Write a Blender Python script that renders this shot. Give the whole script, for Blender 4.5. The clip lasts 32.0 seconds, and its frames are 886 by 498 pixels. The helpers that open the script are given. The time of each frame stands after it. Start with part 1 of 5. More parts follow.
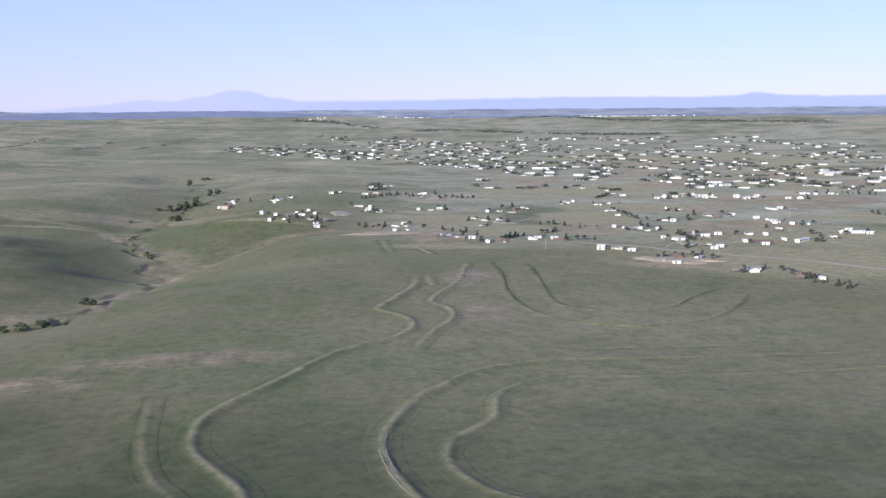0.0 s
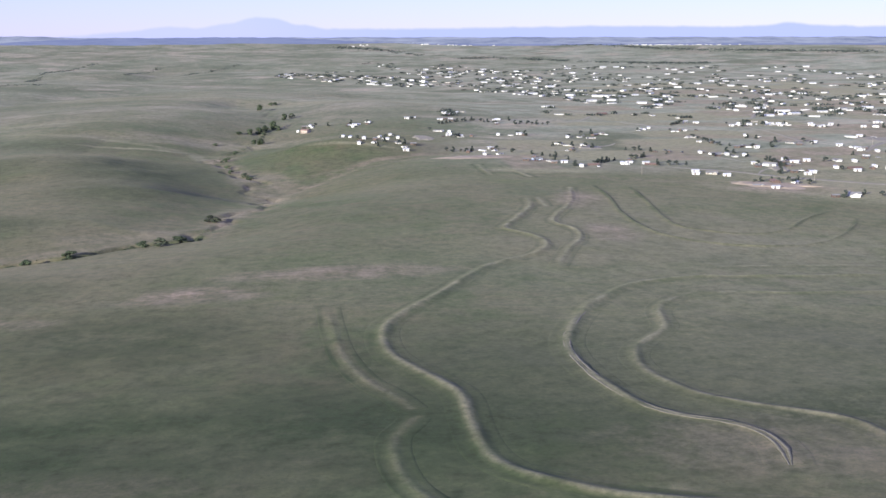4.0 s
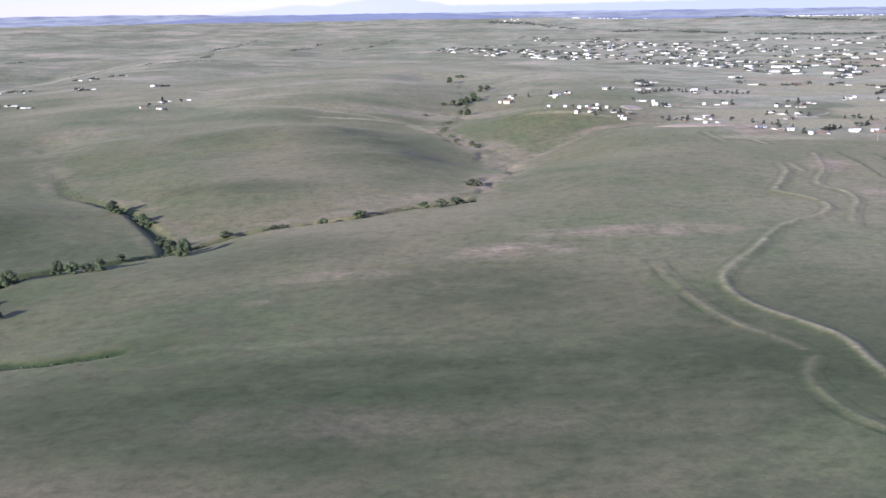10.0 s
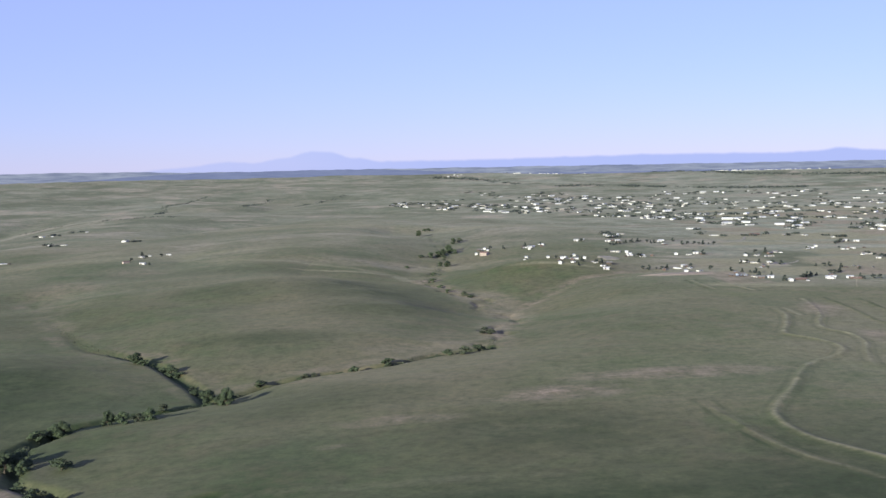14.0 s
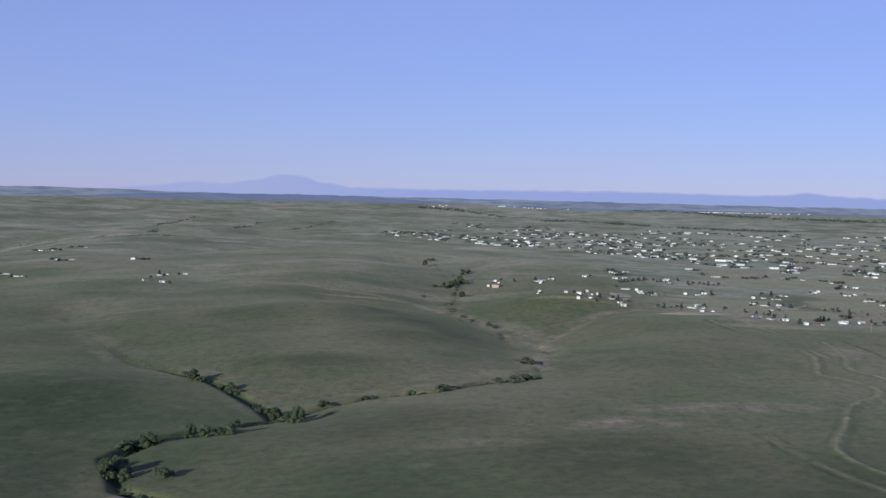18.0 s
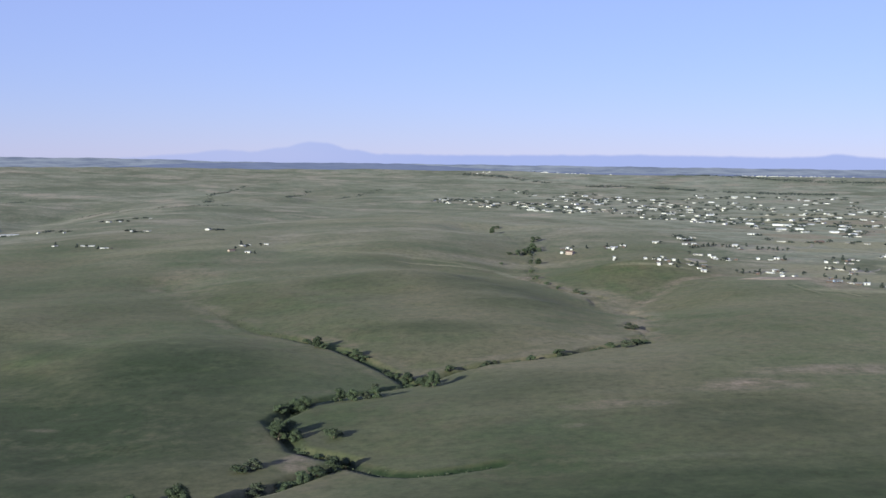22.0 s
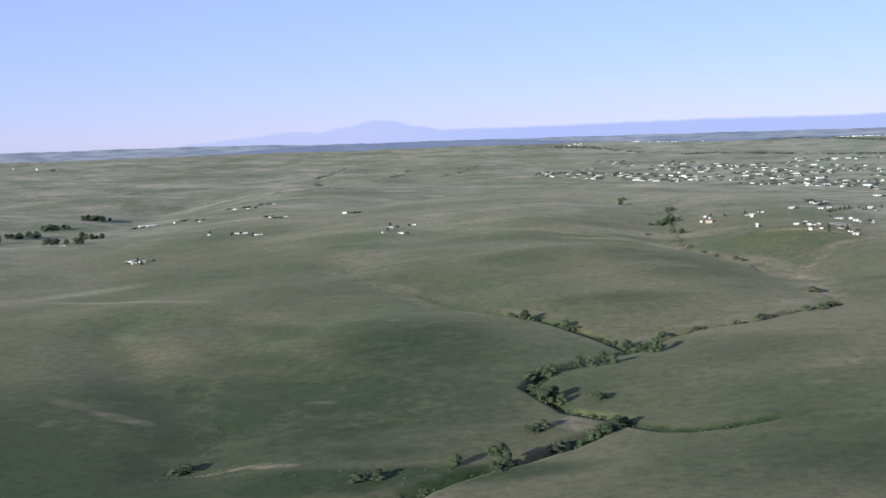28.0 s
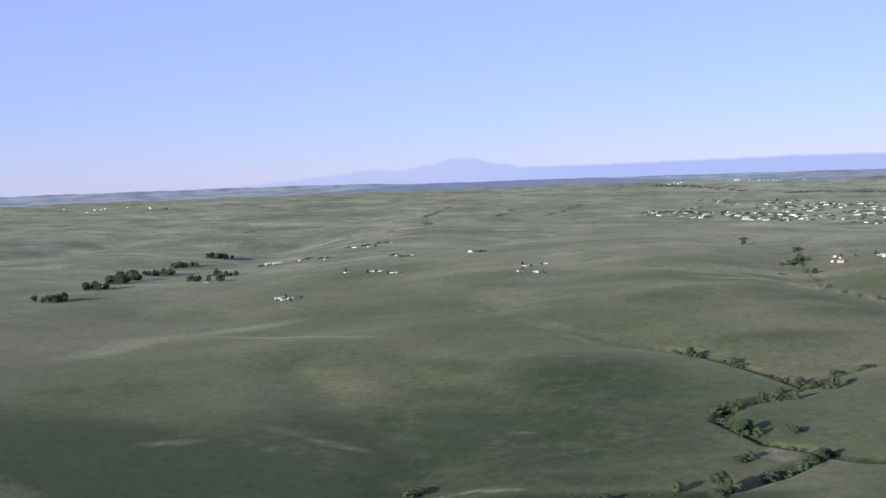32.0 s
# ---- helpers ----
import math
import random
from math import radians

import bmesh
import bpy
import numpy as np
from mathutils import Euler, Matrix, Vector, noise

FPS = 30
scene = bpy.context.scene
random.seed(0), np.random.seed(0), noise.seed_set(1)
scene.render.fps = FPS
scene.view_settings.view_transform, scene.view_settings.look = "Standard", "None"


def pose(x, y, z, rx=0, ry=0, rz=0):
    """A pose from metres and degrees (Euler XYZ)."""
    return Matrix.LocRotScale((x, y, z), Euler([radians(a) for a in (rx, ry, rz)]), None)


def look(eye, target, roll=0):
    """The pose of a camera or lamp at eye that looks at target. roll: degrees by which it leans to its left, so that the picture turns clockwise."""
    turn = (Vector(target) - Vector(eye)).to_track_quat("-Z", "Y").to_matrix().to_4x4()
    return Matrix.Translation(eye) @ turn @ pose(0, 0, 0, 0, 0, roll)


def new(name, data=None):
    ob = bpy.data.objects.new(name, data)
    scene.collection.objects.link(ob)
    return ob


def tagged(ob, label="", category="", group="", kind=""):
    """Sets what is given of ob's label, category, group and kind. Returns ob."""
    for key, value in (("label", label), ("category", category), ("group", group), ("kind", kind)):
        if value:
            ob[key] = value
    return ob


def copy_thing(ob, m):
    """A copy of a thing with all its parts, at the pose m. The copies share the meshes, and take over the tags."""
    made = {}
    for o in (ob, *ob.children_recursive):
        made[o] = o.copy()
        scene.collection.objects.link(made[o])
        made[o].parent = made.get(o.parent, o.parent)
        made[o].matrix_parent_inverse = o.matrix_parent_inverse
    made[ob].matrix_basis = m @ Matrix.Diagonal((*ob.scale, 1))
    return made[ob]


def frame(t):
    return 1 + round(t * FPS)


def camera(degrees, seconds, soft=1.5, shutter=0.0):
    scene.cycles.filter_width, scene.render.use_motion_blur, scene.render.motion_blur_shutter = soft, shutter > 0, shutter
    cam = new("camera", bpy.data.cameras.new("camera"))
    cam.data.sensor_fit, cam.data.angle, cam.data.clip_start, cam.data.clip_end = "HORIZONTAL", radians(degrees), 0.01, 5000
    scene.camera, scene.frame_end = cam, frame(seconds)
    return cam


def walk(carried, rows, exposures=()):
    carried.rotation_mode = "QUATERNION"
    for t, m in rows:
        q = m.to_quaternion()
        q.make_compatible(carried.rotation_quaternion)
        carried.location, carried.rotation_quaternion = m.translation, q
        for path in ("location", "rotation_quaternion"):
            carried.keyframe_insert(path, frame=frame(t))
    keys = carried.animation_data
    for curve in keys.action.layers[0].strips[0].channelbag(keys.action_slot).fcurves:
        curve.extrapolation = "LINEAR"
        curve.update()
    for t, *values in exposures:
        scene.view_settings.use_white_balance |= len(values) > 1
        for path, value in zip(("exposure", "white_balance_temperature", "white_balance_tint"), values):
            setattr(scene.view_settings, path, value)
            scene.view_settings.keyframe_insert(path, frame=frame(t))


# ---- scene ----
cam = camera(40.94, 32.0, soft=1.5)
PATH = [
    (0, (-0.0, 0.8, 150.1), (-0.04, 100.04, 137.82), -0.61),
    (0.5, (-7.2, -1.8, 149.9), (-5.78, 97.41, 137.60), -0.67),
    (1, (-14.4, -4.4, 149.6), (-12.80, 94.72, 136.23), -0.56),
    (1.5, (-21.6, -6.9, 149.3), (-21.40, 92.09, 134.83), -1.25),
    (2, (-28.9, -9.3, 149.0), (-28.95, 89.27, 132.13), -1.29),
    (2.5, (-36.3, -11.7, 148.6), (-36.68, 87.01, 132.79), -0.87),
    (3, (-43.6, -14.2, 148.2), (-44.28, 84.68, 133.04), -0.61),
    (3.5, (-51.0, -16.6, 147.8), (-52.73, 81.86, 130.42), -0.09),
    (5.5, (-80.3, -26.7, 146.2), (-85.09, 71.43, 127.65), -1.70),
    (6, (-87.6, -29.4, 145.8), (-93.73, 68.77, 127.71), -1.93),
    (6.5, (-94.9, -32.1, 145.5), (-101.06, 65.86, 126.51), -2.19),
    (7, (-102.1, -34.9, 145.2), (-107.17, 62.94, 125.27), -1.60),
    (7.5, (-109.4, -37.8, 145.0), (-116.95, 59.86, 124.91), -2.29),
    (8, (-116.5, -40.8, 144.7), (-125.72, 56.82, 124.96), -1.99),
    (8.5, (-123.7, -43.8, 144.5), (-134.09, 53.82, 125.69), -1.54),
    (9, (-130.8, -47.0, 144.4), (-141.10, 50.63, 125.23), -1.59),
    (9.5, (-137.9, -50.2, 144.3), (-148.71, 47.43, 125.55), -1.88),
    (10, (-144.9, -53.5, 144.2), (-157.48, 43.67, 124.27), -1.01),
    (10.5, (-152.0, -56.9, 144.2), (-163.77, 40.47, 124.80), -1.54),
    (11, (-159.0, -60.4, 144.3), (-171.28, 37.14, 125.96), -1.25),
    (11.5, (-165.9, -64.0, 144.3), (-172.62, 34.98, 131.55), -1.89),
    (12, (-172.9, -67.6, 144.4), (-178.89, 31.81, 135.84), -0.38),
    (12.5, (-179.8, -71.4, 144.6), (-187.38, 27.99, 136.23), 0.34),
    (13, (-186.8, -75.2, 144.8), (-197.02, 24.04, 137.74), 0.07),
    (13.5, (-193.7, -79.1, 145.0), (-203.13, 20.04, 135.65), -0.14),
    (14, (-200.6, -83.0, 145.3), (-207.24, 16.48, 138.03), -1.24),
    (14.5, (-207.5, -87.1, 145.6), (-213.83, 12.59, 140.51), -0.82),
    (15, (-214.4, -91.2, 145.9), (-220.26, 8.63, 143.96), 0.29),
    (15.5, (-221.3, -95.3, 146.3), (-226.69, 4.50, 144.95), 0.45),
    (17.5, (-249.0, -112.5, 148.1), (-252.87, -12.69, 144.22), 0.76),
    (18, (-256.0, -117.0, 148.6), (-259.89, -17.16, 143.79), 1.26),
    (18.5, (-263.1, -121.4, 149.1), (-268.39, -21.66, 145.01), 0.72),
    (19, (-270.1, -125.9, 149.7), (-273.47, -26.13, 144.62), 0.89),
    (19.5, (-277.2, -130.5, 150.3), (-281.05, -30.71, 145.03), 0.23),
    (20, (-284.4, -135.1, 150.8), (-287.28, -35.35, 144.22), 1.09),
    (20.5, (-291.6, -139.7, 151.4), (-294.44, -40.04, 143.97), 0.54),
    (21, (-298.8, -144.4, 152.0), (-302.16, -44.73, 144.46), 0.11),
    (21.5, (-306.1, -149.1, 152.6), (-310.50, -49.49, 144.93), 0.32),
    (22, (-313.4, -153.8, 153.2), (-319.58, -54.33, 145.47), 0.58),
    (22.5, (-320.8, -158.6, 153.9), (-328.85, -59.24, 146.43), 0.09),
    (23, (-328.3, -163.5, 154.5), (-335.57, -64.12, 145.83), -0.23),
    (23.5, (-335.8, -168.4, 155.1), (-343.77, -68.98, 147.55), -1.27),
    (24, (-343.3, -173.3, 155.8), (-350.26, -73.90, 147.52), -1.39),
    (24.5, (-350.9, -178.3, 156.4), (-357.28, -78.89, 147.99), -1.96),
    (25, (-358.6, -183.4, 157.1), (-364.03, -83.86, 149.24), -1.70),
    (25.5, (-366.2, -188.6, 157.8), (-374.39, -89.18, 150.28), -2.26),
    (27.5, (-397.4, -210.2, 160.6), (-408.53, -111.23, 151.45), -2.26),
    (28, (-405.2, -215.9, 161.4), (-417.20, -117.11, 151.57), -1.98),
    (28.5, (-413.1, -221.8, 162.2), (-425.89, -122.99, 153.51), -2.95),
    (29, (-420.9, -227.8, 163.0), (-434.39, -129.09, 154.83), -2.65),
    (29.5, (-428.8, -234.1, 163.9), (-442.96, -135.38, 156.36), -2.78),
    (30, (-436.6, -240.5, 164.8), (-451.63, -142.05, 156.33), -2.66),
    (30.5, (-444.4, -247.3, 165.7), (-460.74, -148.87, 158.51), -2.98),
    (31, (-452.1, -254.2, 166.8), (-469.54, -156.02, 159.61), -2.63),
    (31.5, (-459.8, -261.5, 167.9), (-476.77, -163.20, 160.83), -2.64),
    (32, (-467.4, -269.1, 169.1), (-486.05, -171.06, 162.64), -2.09),
]
EXPOSURES = [  # seconds, stops, kelvin, tint
    (0, 0.82, 6060, 3), (2, 0.84, 6060, 5), (7, 1.04, 5980, 8), (9, 1.16, 5980, 10), (11, 1.25, 5980, 10), (12, 0.86, 6130, 4), (13, 0.68, 6120, 0), (14, 0.62, 6230, -1),
    (14.6, 0.50, 6050, -2), (15, 0.32, 5950, -2), (16.5, 0.16, 5850, -2), (18, 0.08, 5800, -2), (19, 0.10, 5800, -2), (20, 0.18, 5980, -4), (21, 0.36, 6130, -5), (22, 0.46, 6130, -5), (23, 0.54, 6130, -5),
    (25, 0.58, 6130, -5), (28, 0.66, 6130, -5), (32, 0.61, 6130, -5),
]
walk(cam, [(t, look(eye, target, roll)) for t, eye, target, roll in PATH], EXPOSURES)

# ---- light: low sun from the west, clear sky ----
SUN_UP, SUN_TO = radians(13), Vector((0.56, 0.83, 0)).normalized()
sun = new("sun", bpy.data.lights.new("sun", "SUN"))
sun.data.energy, sun.data.angle, sun.data.color = 5.0, radians(0.6), (1.0, 0.91, 0.76)
sun.matrix_world = look((0, 0, 900), Vector((0, 0, 900)) + SUN_TO * math.cos(SUN_UP) - Vector((0, 0, math.sin(SUN_UP))))
world = bpy.data.worlds.new("clear_evening_sky")
scene.world = world
world.use_nodes = True
wn = world.node_tree.nodes
sky = wn.new("ShaderNodeTexSky")
sky.sky_type, sky.sun_disc, sky.sun_elevation = "NISHITA", False, SUN_UP
sky.sun_rotation = math.atan2(-SUN_TO.x, -SUN_TO.y)
sky.altitude, sky.air_density, sky.dust_density, sky.ozone_density = 900, 1.0, 0.0, 4.0
wn["Background"].inputs["Strength"].default_value = 0.085
cool = wn.new("ShaderNodeMix")
cool.data_type, cool.blend_type = "RGBA", "MULTIPLY"
cool.inputs[0].default_value, cool.inputs[7].default_value = 1.0, (0.95, 0.82, 1.17, 1)
world.node_tree.links.new(sky.outputs[0], cool.inputs[6])
haze = wn.new("ShaderNodeMix")
haze.data_type = "RGBA"
haze.inputs[0].default_value, haze.inputs[7].default_value = 0.45, (5.5, 5.4, 10.0, 1)
world.node_tree.links.new(cool.outputs[2], haze.inputs[6])

# the mountains tens of kilometres off stand on the sky's rim: azimuth in degrees, height in degrees
RIM = [(-24, -0.5), (-20, -0.30), (-18.2, -0.14), (-16.4, 0.02), (-13.8, 0.27), (-12.6, 0.18), (-11.3, 0.42), (-10.1, 0.66), (-9.2, 0.64), (-8.0, 0.34), (-6.6, 0.14),
       (-3, 0.12), (1, 0.16), (6, 0.21), (10, 0.18), (12.4, 0.15), (13.6, 0.22), (14.8, 0.32), (15.8, 0.22), (18, 0.14), (24, 0.12)]
wl = world.node_tree.links


def sky_node(kind, *links_in, **props):
    n = wn.new(kind)
    if "operation" in props:
        n.operation = props["operation"]
    if "noise_dimensions" in props:
        n.noise_dimensions = props["noise_dimensions"]
    for socket, value in zip(n.inputs, links_in):
        if isinstance(value, (int, float)):
            socket.default_value = value
        elif value is not None:
            wl.new(value, socket)
    return n


way = sky_node("ShaderNodeSeparateXYZ", wn.new("ShaderNodeTexCoord").outputs["Generated"])
azimuth = sky_node("ShaderNodeMath", way.outputs[0], way.outputs[1], operation="ARCTAN2")
across = sky_node("ShaderNodeMapRange", azimuth.outputs[0], radians(-30), radians(30), 0.0, 1.0)
rim = sky_node("ShaderNodeValToRGB", across.outputs[0])
rim.color_ramp.interpolation = "EASE"
while len(rim.color_ramp.elements) < len(RIM):
    rim.color_ramp.elements.new(0.5)
for e, (az, up) in zip(rim.color_ramp.elements, RIM):
    e.position, e.color = (az + 30) / 60, (up + 1, up + 1, up + 1, 1)
broken = sky_node("ShaderNodeTexNoise", None, None, 9.0, 4.0, 0.6, noise_dimensions="1D")
wl.new(across.outputs[0], broken.inputs["W"])
broken.inputs["Scale"].default_value = 46.0
crest = sky_node("ShaderNodeMath", broken.outputs["Fac"], 0.12, rim.outputs[0], operation="MULTIPLY_ADD")
crest = sky_node("ShaderNodeMath", crest.outputs[0], -1.06, operation="ADD")
crest = sky_node("ShaderNodeMath", crest.outputs[0], radians(1), operation="MULTIPLY")
under = sky_node("ShaderNodeMath", crest.outputs[0], way.outputs[2], operation="SUBTRACT")
veil = sky_node("ShaderNodeMapRange", under.outputs[0], -0.0006, 0.0016, 0.0, 0.74)
nearness = sky_node("ShaderNodeMapRange", azimuth.outputs[0], radians(-11), radians(-3), 0.75, 1.2)
veil = sky_node("ShaderNodeMath", veil.outputs[0], nearness.outputs[0], operation="MULTIPLY")
hills = wn.new("ShaderNodeMix")
hills.data_type = "RGBA"
wl.new(veil.outputs[0], hills.inputs[0])
wl.new(haze.outputs[2], hills.inputs[6])
hills.inputs[7].default_value = (3.5, 3.85, 7.2, 1)
wl.new(hills.outputs[2], wn["Background"].inputs["Color"])


# ---- materials ----
def material(name, rough=0.85, metal=0.0):
    mat = bpy.data.materials.new(name)
    mat.use_nodes = True
    bsdf = mat.node_tree.nodes["Principled BSDF"]
    bsdf.inputs["Roughness"].default_value = rough
    bsdf.inputs["Metallic"].default_value = metal
    bsdf.inputs["Specular IOR Level"].default_value = 0.25
    return mat, mat.node_tree.nodes, mat.node_tree.links, bsdf


def noise_at(nodes, links, scale, detail=4.0, rough=0.6, stretch=None):
    pos = nodes.new("ShaderNodeNewGeometry")
    tex = nodes.new("ShaderNodeTexNoise")
    tex.inputs["Scale"].default_value, tex.inputs["Detail"].default_value, tex.inputs["Roughness"].default_value = scale, detail, rough
    if stretch:
        mp = nodes.new("ShaderNodeMapping")
        mp.inputs["Scale"].default_value = stretch
        links.new(pos.outputs["Position"], mp.inputs["Vector"])
        links.new(mp.outputs[0], tex.inputs["Vector"])
    else:
        links.new(pos.outputs["Position"], tex.inputs["Vector"])
    return tex.outputs["Fac"]


def ramp(nodes, links, fac, stops):
    r = nodes.new("ShaderNodeValToRGB")
    while len(r.color_ramp.elements) < len(stops):
        r.color_ramp.elements.new(0.5)
    for e, (p, c) in zip(r.color_ramp.elements, stops):
        e.position, e.color = p, (*c, 1)
    links.new(fac, r.inputs[0])
    return r.outputs[0]


def mix(nodes, links, fac, a, b, mode="MIX"):
    n = nodes.new("ShaderNodeMix")
    n.data_type, n.blend_type = "RGBA", mode
    for socket, value in ((n.inputs[0], fac), (n.inputs[6], a), (n.inputs[7], b)):
        if isinstance(value, (int, float)):
            socket.default_value = value
        elif isinstance(value, tuple):
            socket.default_value = (*value, 1)
        else:
            links.new(value, socket)
    return n.outputs[2]


def maths(nodes, links, op, a, b):
    n = nodes.new("ShaderNodeMath")
    n.operation, n.use_clamp = op, True
    for socket, value in zip(n.inputs, (a, b)):
        if isinstance(value, (int, float)):
            socket.default_value = value
        else:
            links.new(value, socket)
    return n.outputs[0]


def bump(nodes, links, bsdf, fac, strength, distance):
    b = nodes.new("ShaderNodeBump")
    b.inputs["Strength"].default_value, b.inputs["Distance"].default_value = strength, distance
    links.new(fac, b.inputs["Height"])
    links.new(b.outputs[0], bsdf.inputs["Normal"])


def speckled(name, light, dark, scale, rough=0.85, metal=0.0, relief=0.0, vary=0.0):
    """Two tones that grain and broad stains mix, with a little variation from thing to thing."""
    mat, nodes, links, bsdf = material(name, rough, metal)
    fine = noise_at(nodes, links, scale, 5)
    broad = noise_at(nodes, links, scale * 0.13, 3)
    col = ramp(nodes, links, fine, [(0.3, dark), (0.7, light)])
    col = mix(nodes, links, ramp(nodes, links, broad, [(0.42, (0, 0, 0)), (0.7, (0.5, 0.5, 0.5))]), col, dark)
    if vary:
        info = nodes.new("ShaderNodeObjectInfo")
        hsv = nodes.new("ShaderNodeHueSaturation")
        val = nodes.new("ShaderNodeMapRange")
        val.inputs[3].default_value, val.inputs[4].default_value = 1 - vary, 1 + vary
        links.new(info.outputs["Random"], val.inputs[0])
        links.new(val.outputs[0], hsv.inputs["Value"])
        links.new(col, hsv.inputs["Color"])
        col = hsv.outputs[0]
    links.new(col, bsdf.inputs["Base Color"])
    if relief:
        bump(nodes, links, bsdf, fine, 0.6, relief)
    return mat


def ground_material():
    mat, nodes, links, bsdf = material("prairie_grass", 0.95)
    bsdf.inputs["Specular IOR Level"].default_value = 0.05
    bsdf.inputs["Sheen Weight"].default_value = 0.05
    bsdf.inputs["Sheen Roughness"].default_value = 0.45
    bsdf.inputs["Sheen Tint"].default_value = (0.80, 0.76, 0.60, 1)
    cover = nodes.new("ShaderNodeVertexColor")
    cover.layer_name = "cover"
    sep = nodes.new("ShaderNodeSeparateColor")
    links.new(cover.outputs["Color"], sep.inputs[0])
    wide = noise_at(nodes, links, 0.006, 5, 0.62)
    mid = noise_at(nodes, links, 0.045, 9, 0.74)
    fine = noise_at(nodes, links, 0.42, 6, 0.8)
    streak = noise_at(nodes, links, 0.012, 6, 0.6)
    blotch = noise_at(nodes, links, 0.011, 7, 0.72)
    grass = ramp(nodes, links, wide, [(0.36, (0.045, 0.069, 0.029)), (0.5, (0.079, 0.096, 0.045)), (0.62, (0.136, 0.122, 0.071))])
    grass = mix(nodes, links, ramp(nodes, links, mid, [(0.44, (0, 0, 0)), (0.68, (0.66, 0.66, 0.66))]), grass, (0.134, 0.104, 0.070))
    grass = mix(nodes, links, ramp(nodes, links, streak, [(0.46, (0, 0, 0)), (0.70, (0.8, 0.8, 0.8))]), grass, (0.045, 0.073, 0.034))
    grass = mix(nodes, links, ramp(nodes, links, blotch, [(0.52, (0, 0, 0)), (0.68, (0.6, 0.6, 0.6))]), grass, (0.116, 0.130, 0.064))
    tops = noise_at(nodes, links, 0.0042, 5, 0.6)
    grass = mix(nodes, links, ramp(nodes, links, tops, [(0.46, (0, 0, 0)), (0.62, (0.75, 0.75, 0.75))]), grass, (0.142, 0.126, 0.080))
    # Far land paled to grey: distance haze painted in, with pale settlement ground.
    haze_and_sage = ramp(nodes, links, blotch, [(0.34, (0.116, 0.134, 0.094)), (0.5, (0.212, 0.222, 0.164)), (0.64, (0.300, 0.288, 0.226))])
    grass = mix(nodes, links, maths(nodes, links, "MULTIPLY", cover.outputs["Alpha"], 1.0), grass, haze_and_sage)
    wild = maths(nodes, links, "MULTIPLY", cover.outputs["Alpha"], 1.9)
    worn = noise_at(nodes, links, 0.0085, 8, 0.70, (0.8, 1, 1))
    grass = mix(nodes, links, maths(nodes, links, "MULTIPLY", ramp(nodes, links, worn, [(0.50, (0, 0, 0)), (0.63, (1, 1, 1))]), wild), grass, (0.292, 0.248, 0.190))
    dim = noise_at(nodes, links, 0.0065, 8, 0.70, (0.8, 1, 1))
    grass = mix(nodes, links, maths(nodes, links, "MULTIPLY", ramp(nodes, links, dim, [(0.49, (0, 0, 0)), (0.62, (0.9, 0.9, 0.9))]), wild), grass, (0.088, 0.100, 0.064))
    broken = maths(nodes, links, "ADD", maths(nodes, links, "SUBTRACT", maths(nodes, links, "MULTIPLY", mid, 1.9), 0.45), maths(nodes, links, "MULTIPLY", fine, 0.6))
    ragged = lambda ch: ramp(nodes, links, maths(nodes, links, "MULTIPLY", sep.outputs[ch], broken), [(0.16, (0, 0, 0)), (0.72, (1, 1, 1))])
    grass = mix(nodes, links, ragged(1), grass, (0.027, 0.044, 0.020))
    grass = mix(nodes, links, ragged(2), grass, (0.212, 0.198, 0.124))
    grass = mix(nodes, links, ragged(0), grass, ramp(nodes, links, mid, [(0.38, (0.135, 0.115, 0.078)), (0.62, (0.275, 0.215, 0.165))]))
    tuft = ramp(nodes, links, fine, [(0.30, (0.76, 0.78, 0.76)), (0.52, (1.0, 1.0, 1.0)), (0.72, (1.20, 1.17, 1.13))])
    clump = noise_at(nodes, links, 0.15, 9, 0.75)
    clumps = ramp(nodes, links, clump, [(0.34, (0.62, 0.67, 0.64)), (0.5, (0.97, 0.98, 0.97)), (0.66, (1.30, 1.25, 1.19))])
    flecks = noise_at(nodes, links, 0.9, 3, 0.7)
    dark_flecks = ramp(nodes, links, maths(nodes, links, "MULTIPLY", flecks, ramp(nodes, links, clump, [(0.42, (0.55, 0.55, 0.55)), (0.62, (1, 1, 1))])), [(0.50, (1, 1, 1)), (0.60, (0.70, 0.72, 0.72))])
    clumps = mix(nodes, links, 1.0, clumps, dark_flecks, "MULTIPLY")
    col = mix(nodes, links, 0.9, mix(nodes, links, 1.0, grass, clumps, "MULTIPLY"), tuft, "MULTIPLY")
    links.new(col, bsdf.inputs["Base Color"])
    bump(nodes, links, bsdf, fine, 0.25, 0.6)
    return mat


GROUND = ground_material()
DIRT = speckled("worn_dirt_track", (0.235, 0.205, 0.152), (0.135, 0.130, 0.082), 0.45, 0.95, relief=0.3)
GRAVEL = speckled("pale_gravel_road", (0.315, 0.285, 0.215), (0.225, 0.20, 0.15), 0.5, 0.95, relief=0.1)
BARE = speckled("bare_pink_earth", (0.41, 0.33, 0.24), (0.26, 0.21, 0.15), 0.15, 0.95, relief=0.3)
LEAF = speckled("cottonwood_leaves", (0.088, 0.112, 0.062), (0.040, 0.056, 0.032), 0.9, 0.8, vary=0.25)
DARK_LEAF = speckled("dark_pine_leaves", (0.062, 0.074, 0.064), (0.036, 0.044, 0.040), 0.05, 0.9)
SCRUB = speckled("scrub_leaves", (0.085, 0.098, 0.062), (0.042, 0.052, 0.034), 0.9, 0.8, vary=0.25)
BARK = speckled("grey_bark", (0.17, 0.14, 0.11), (0.08, 0.065, 0.05), 3.0, 0.9, relief=0.03)
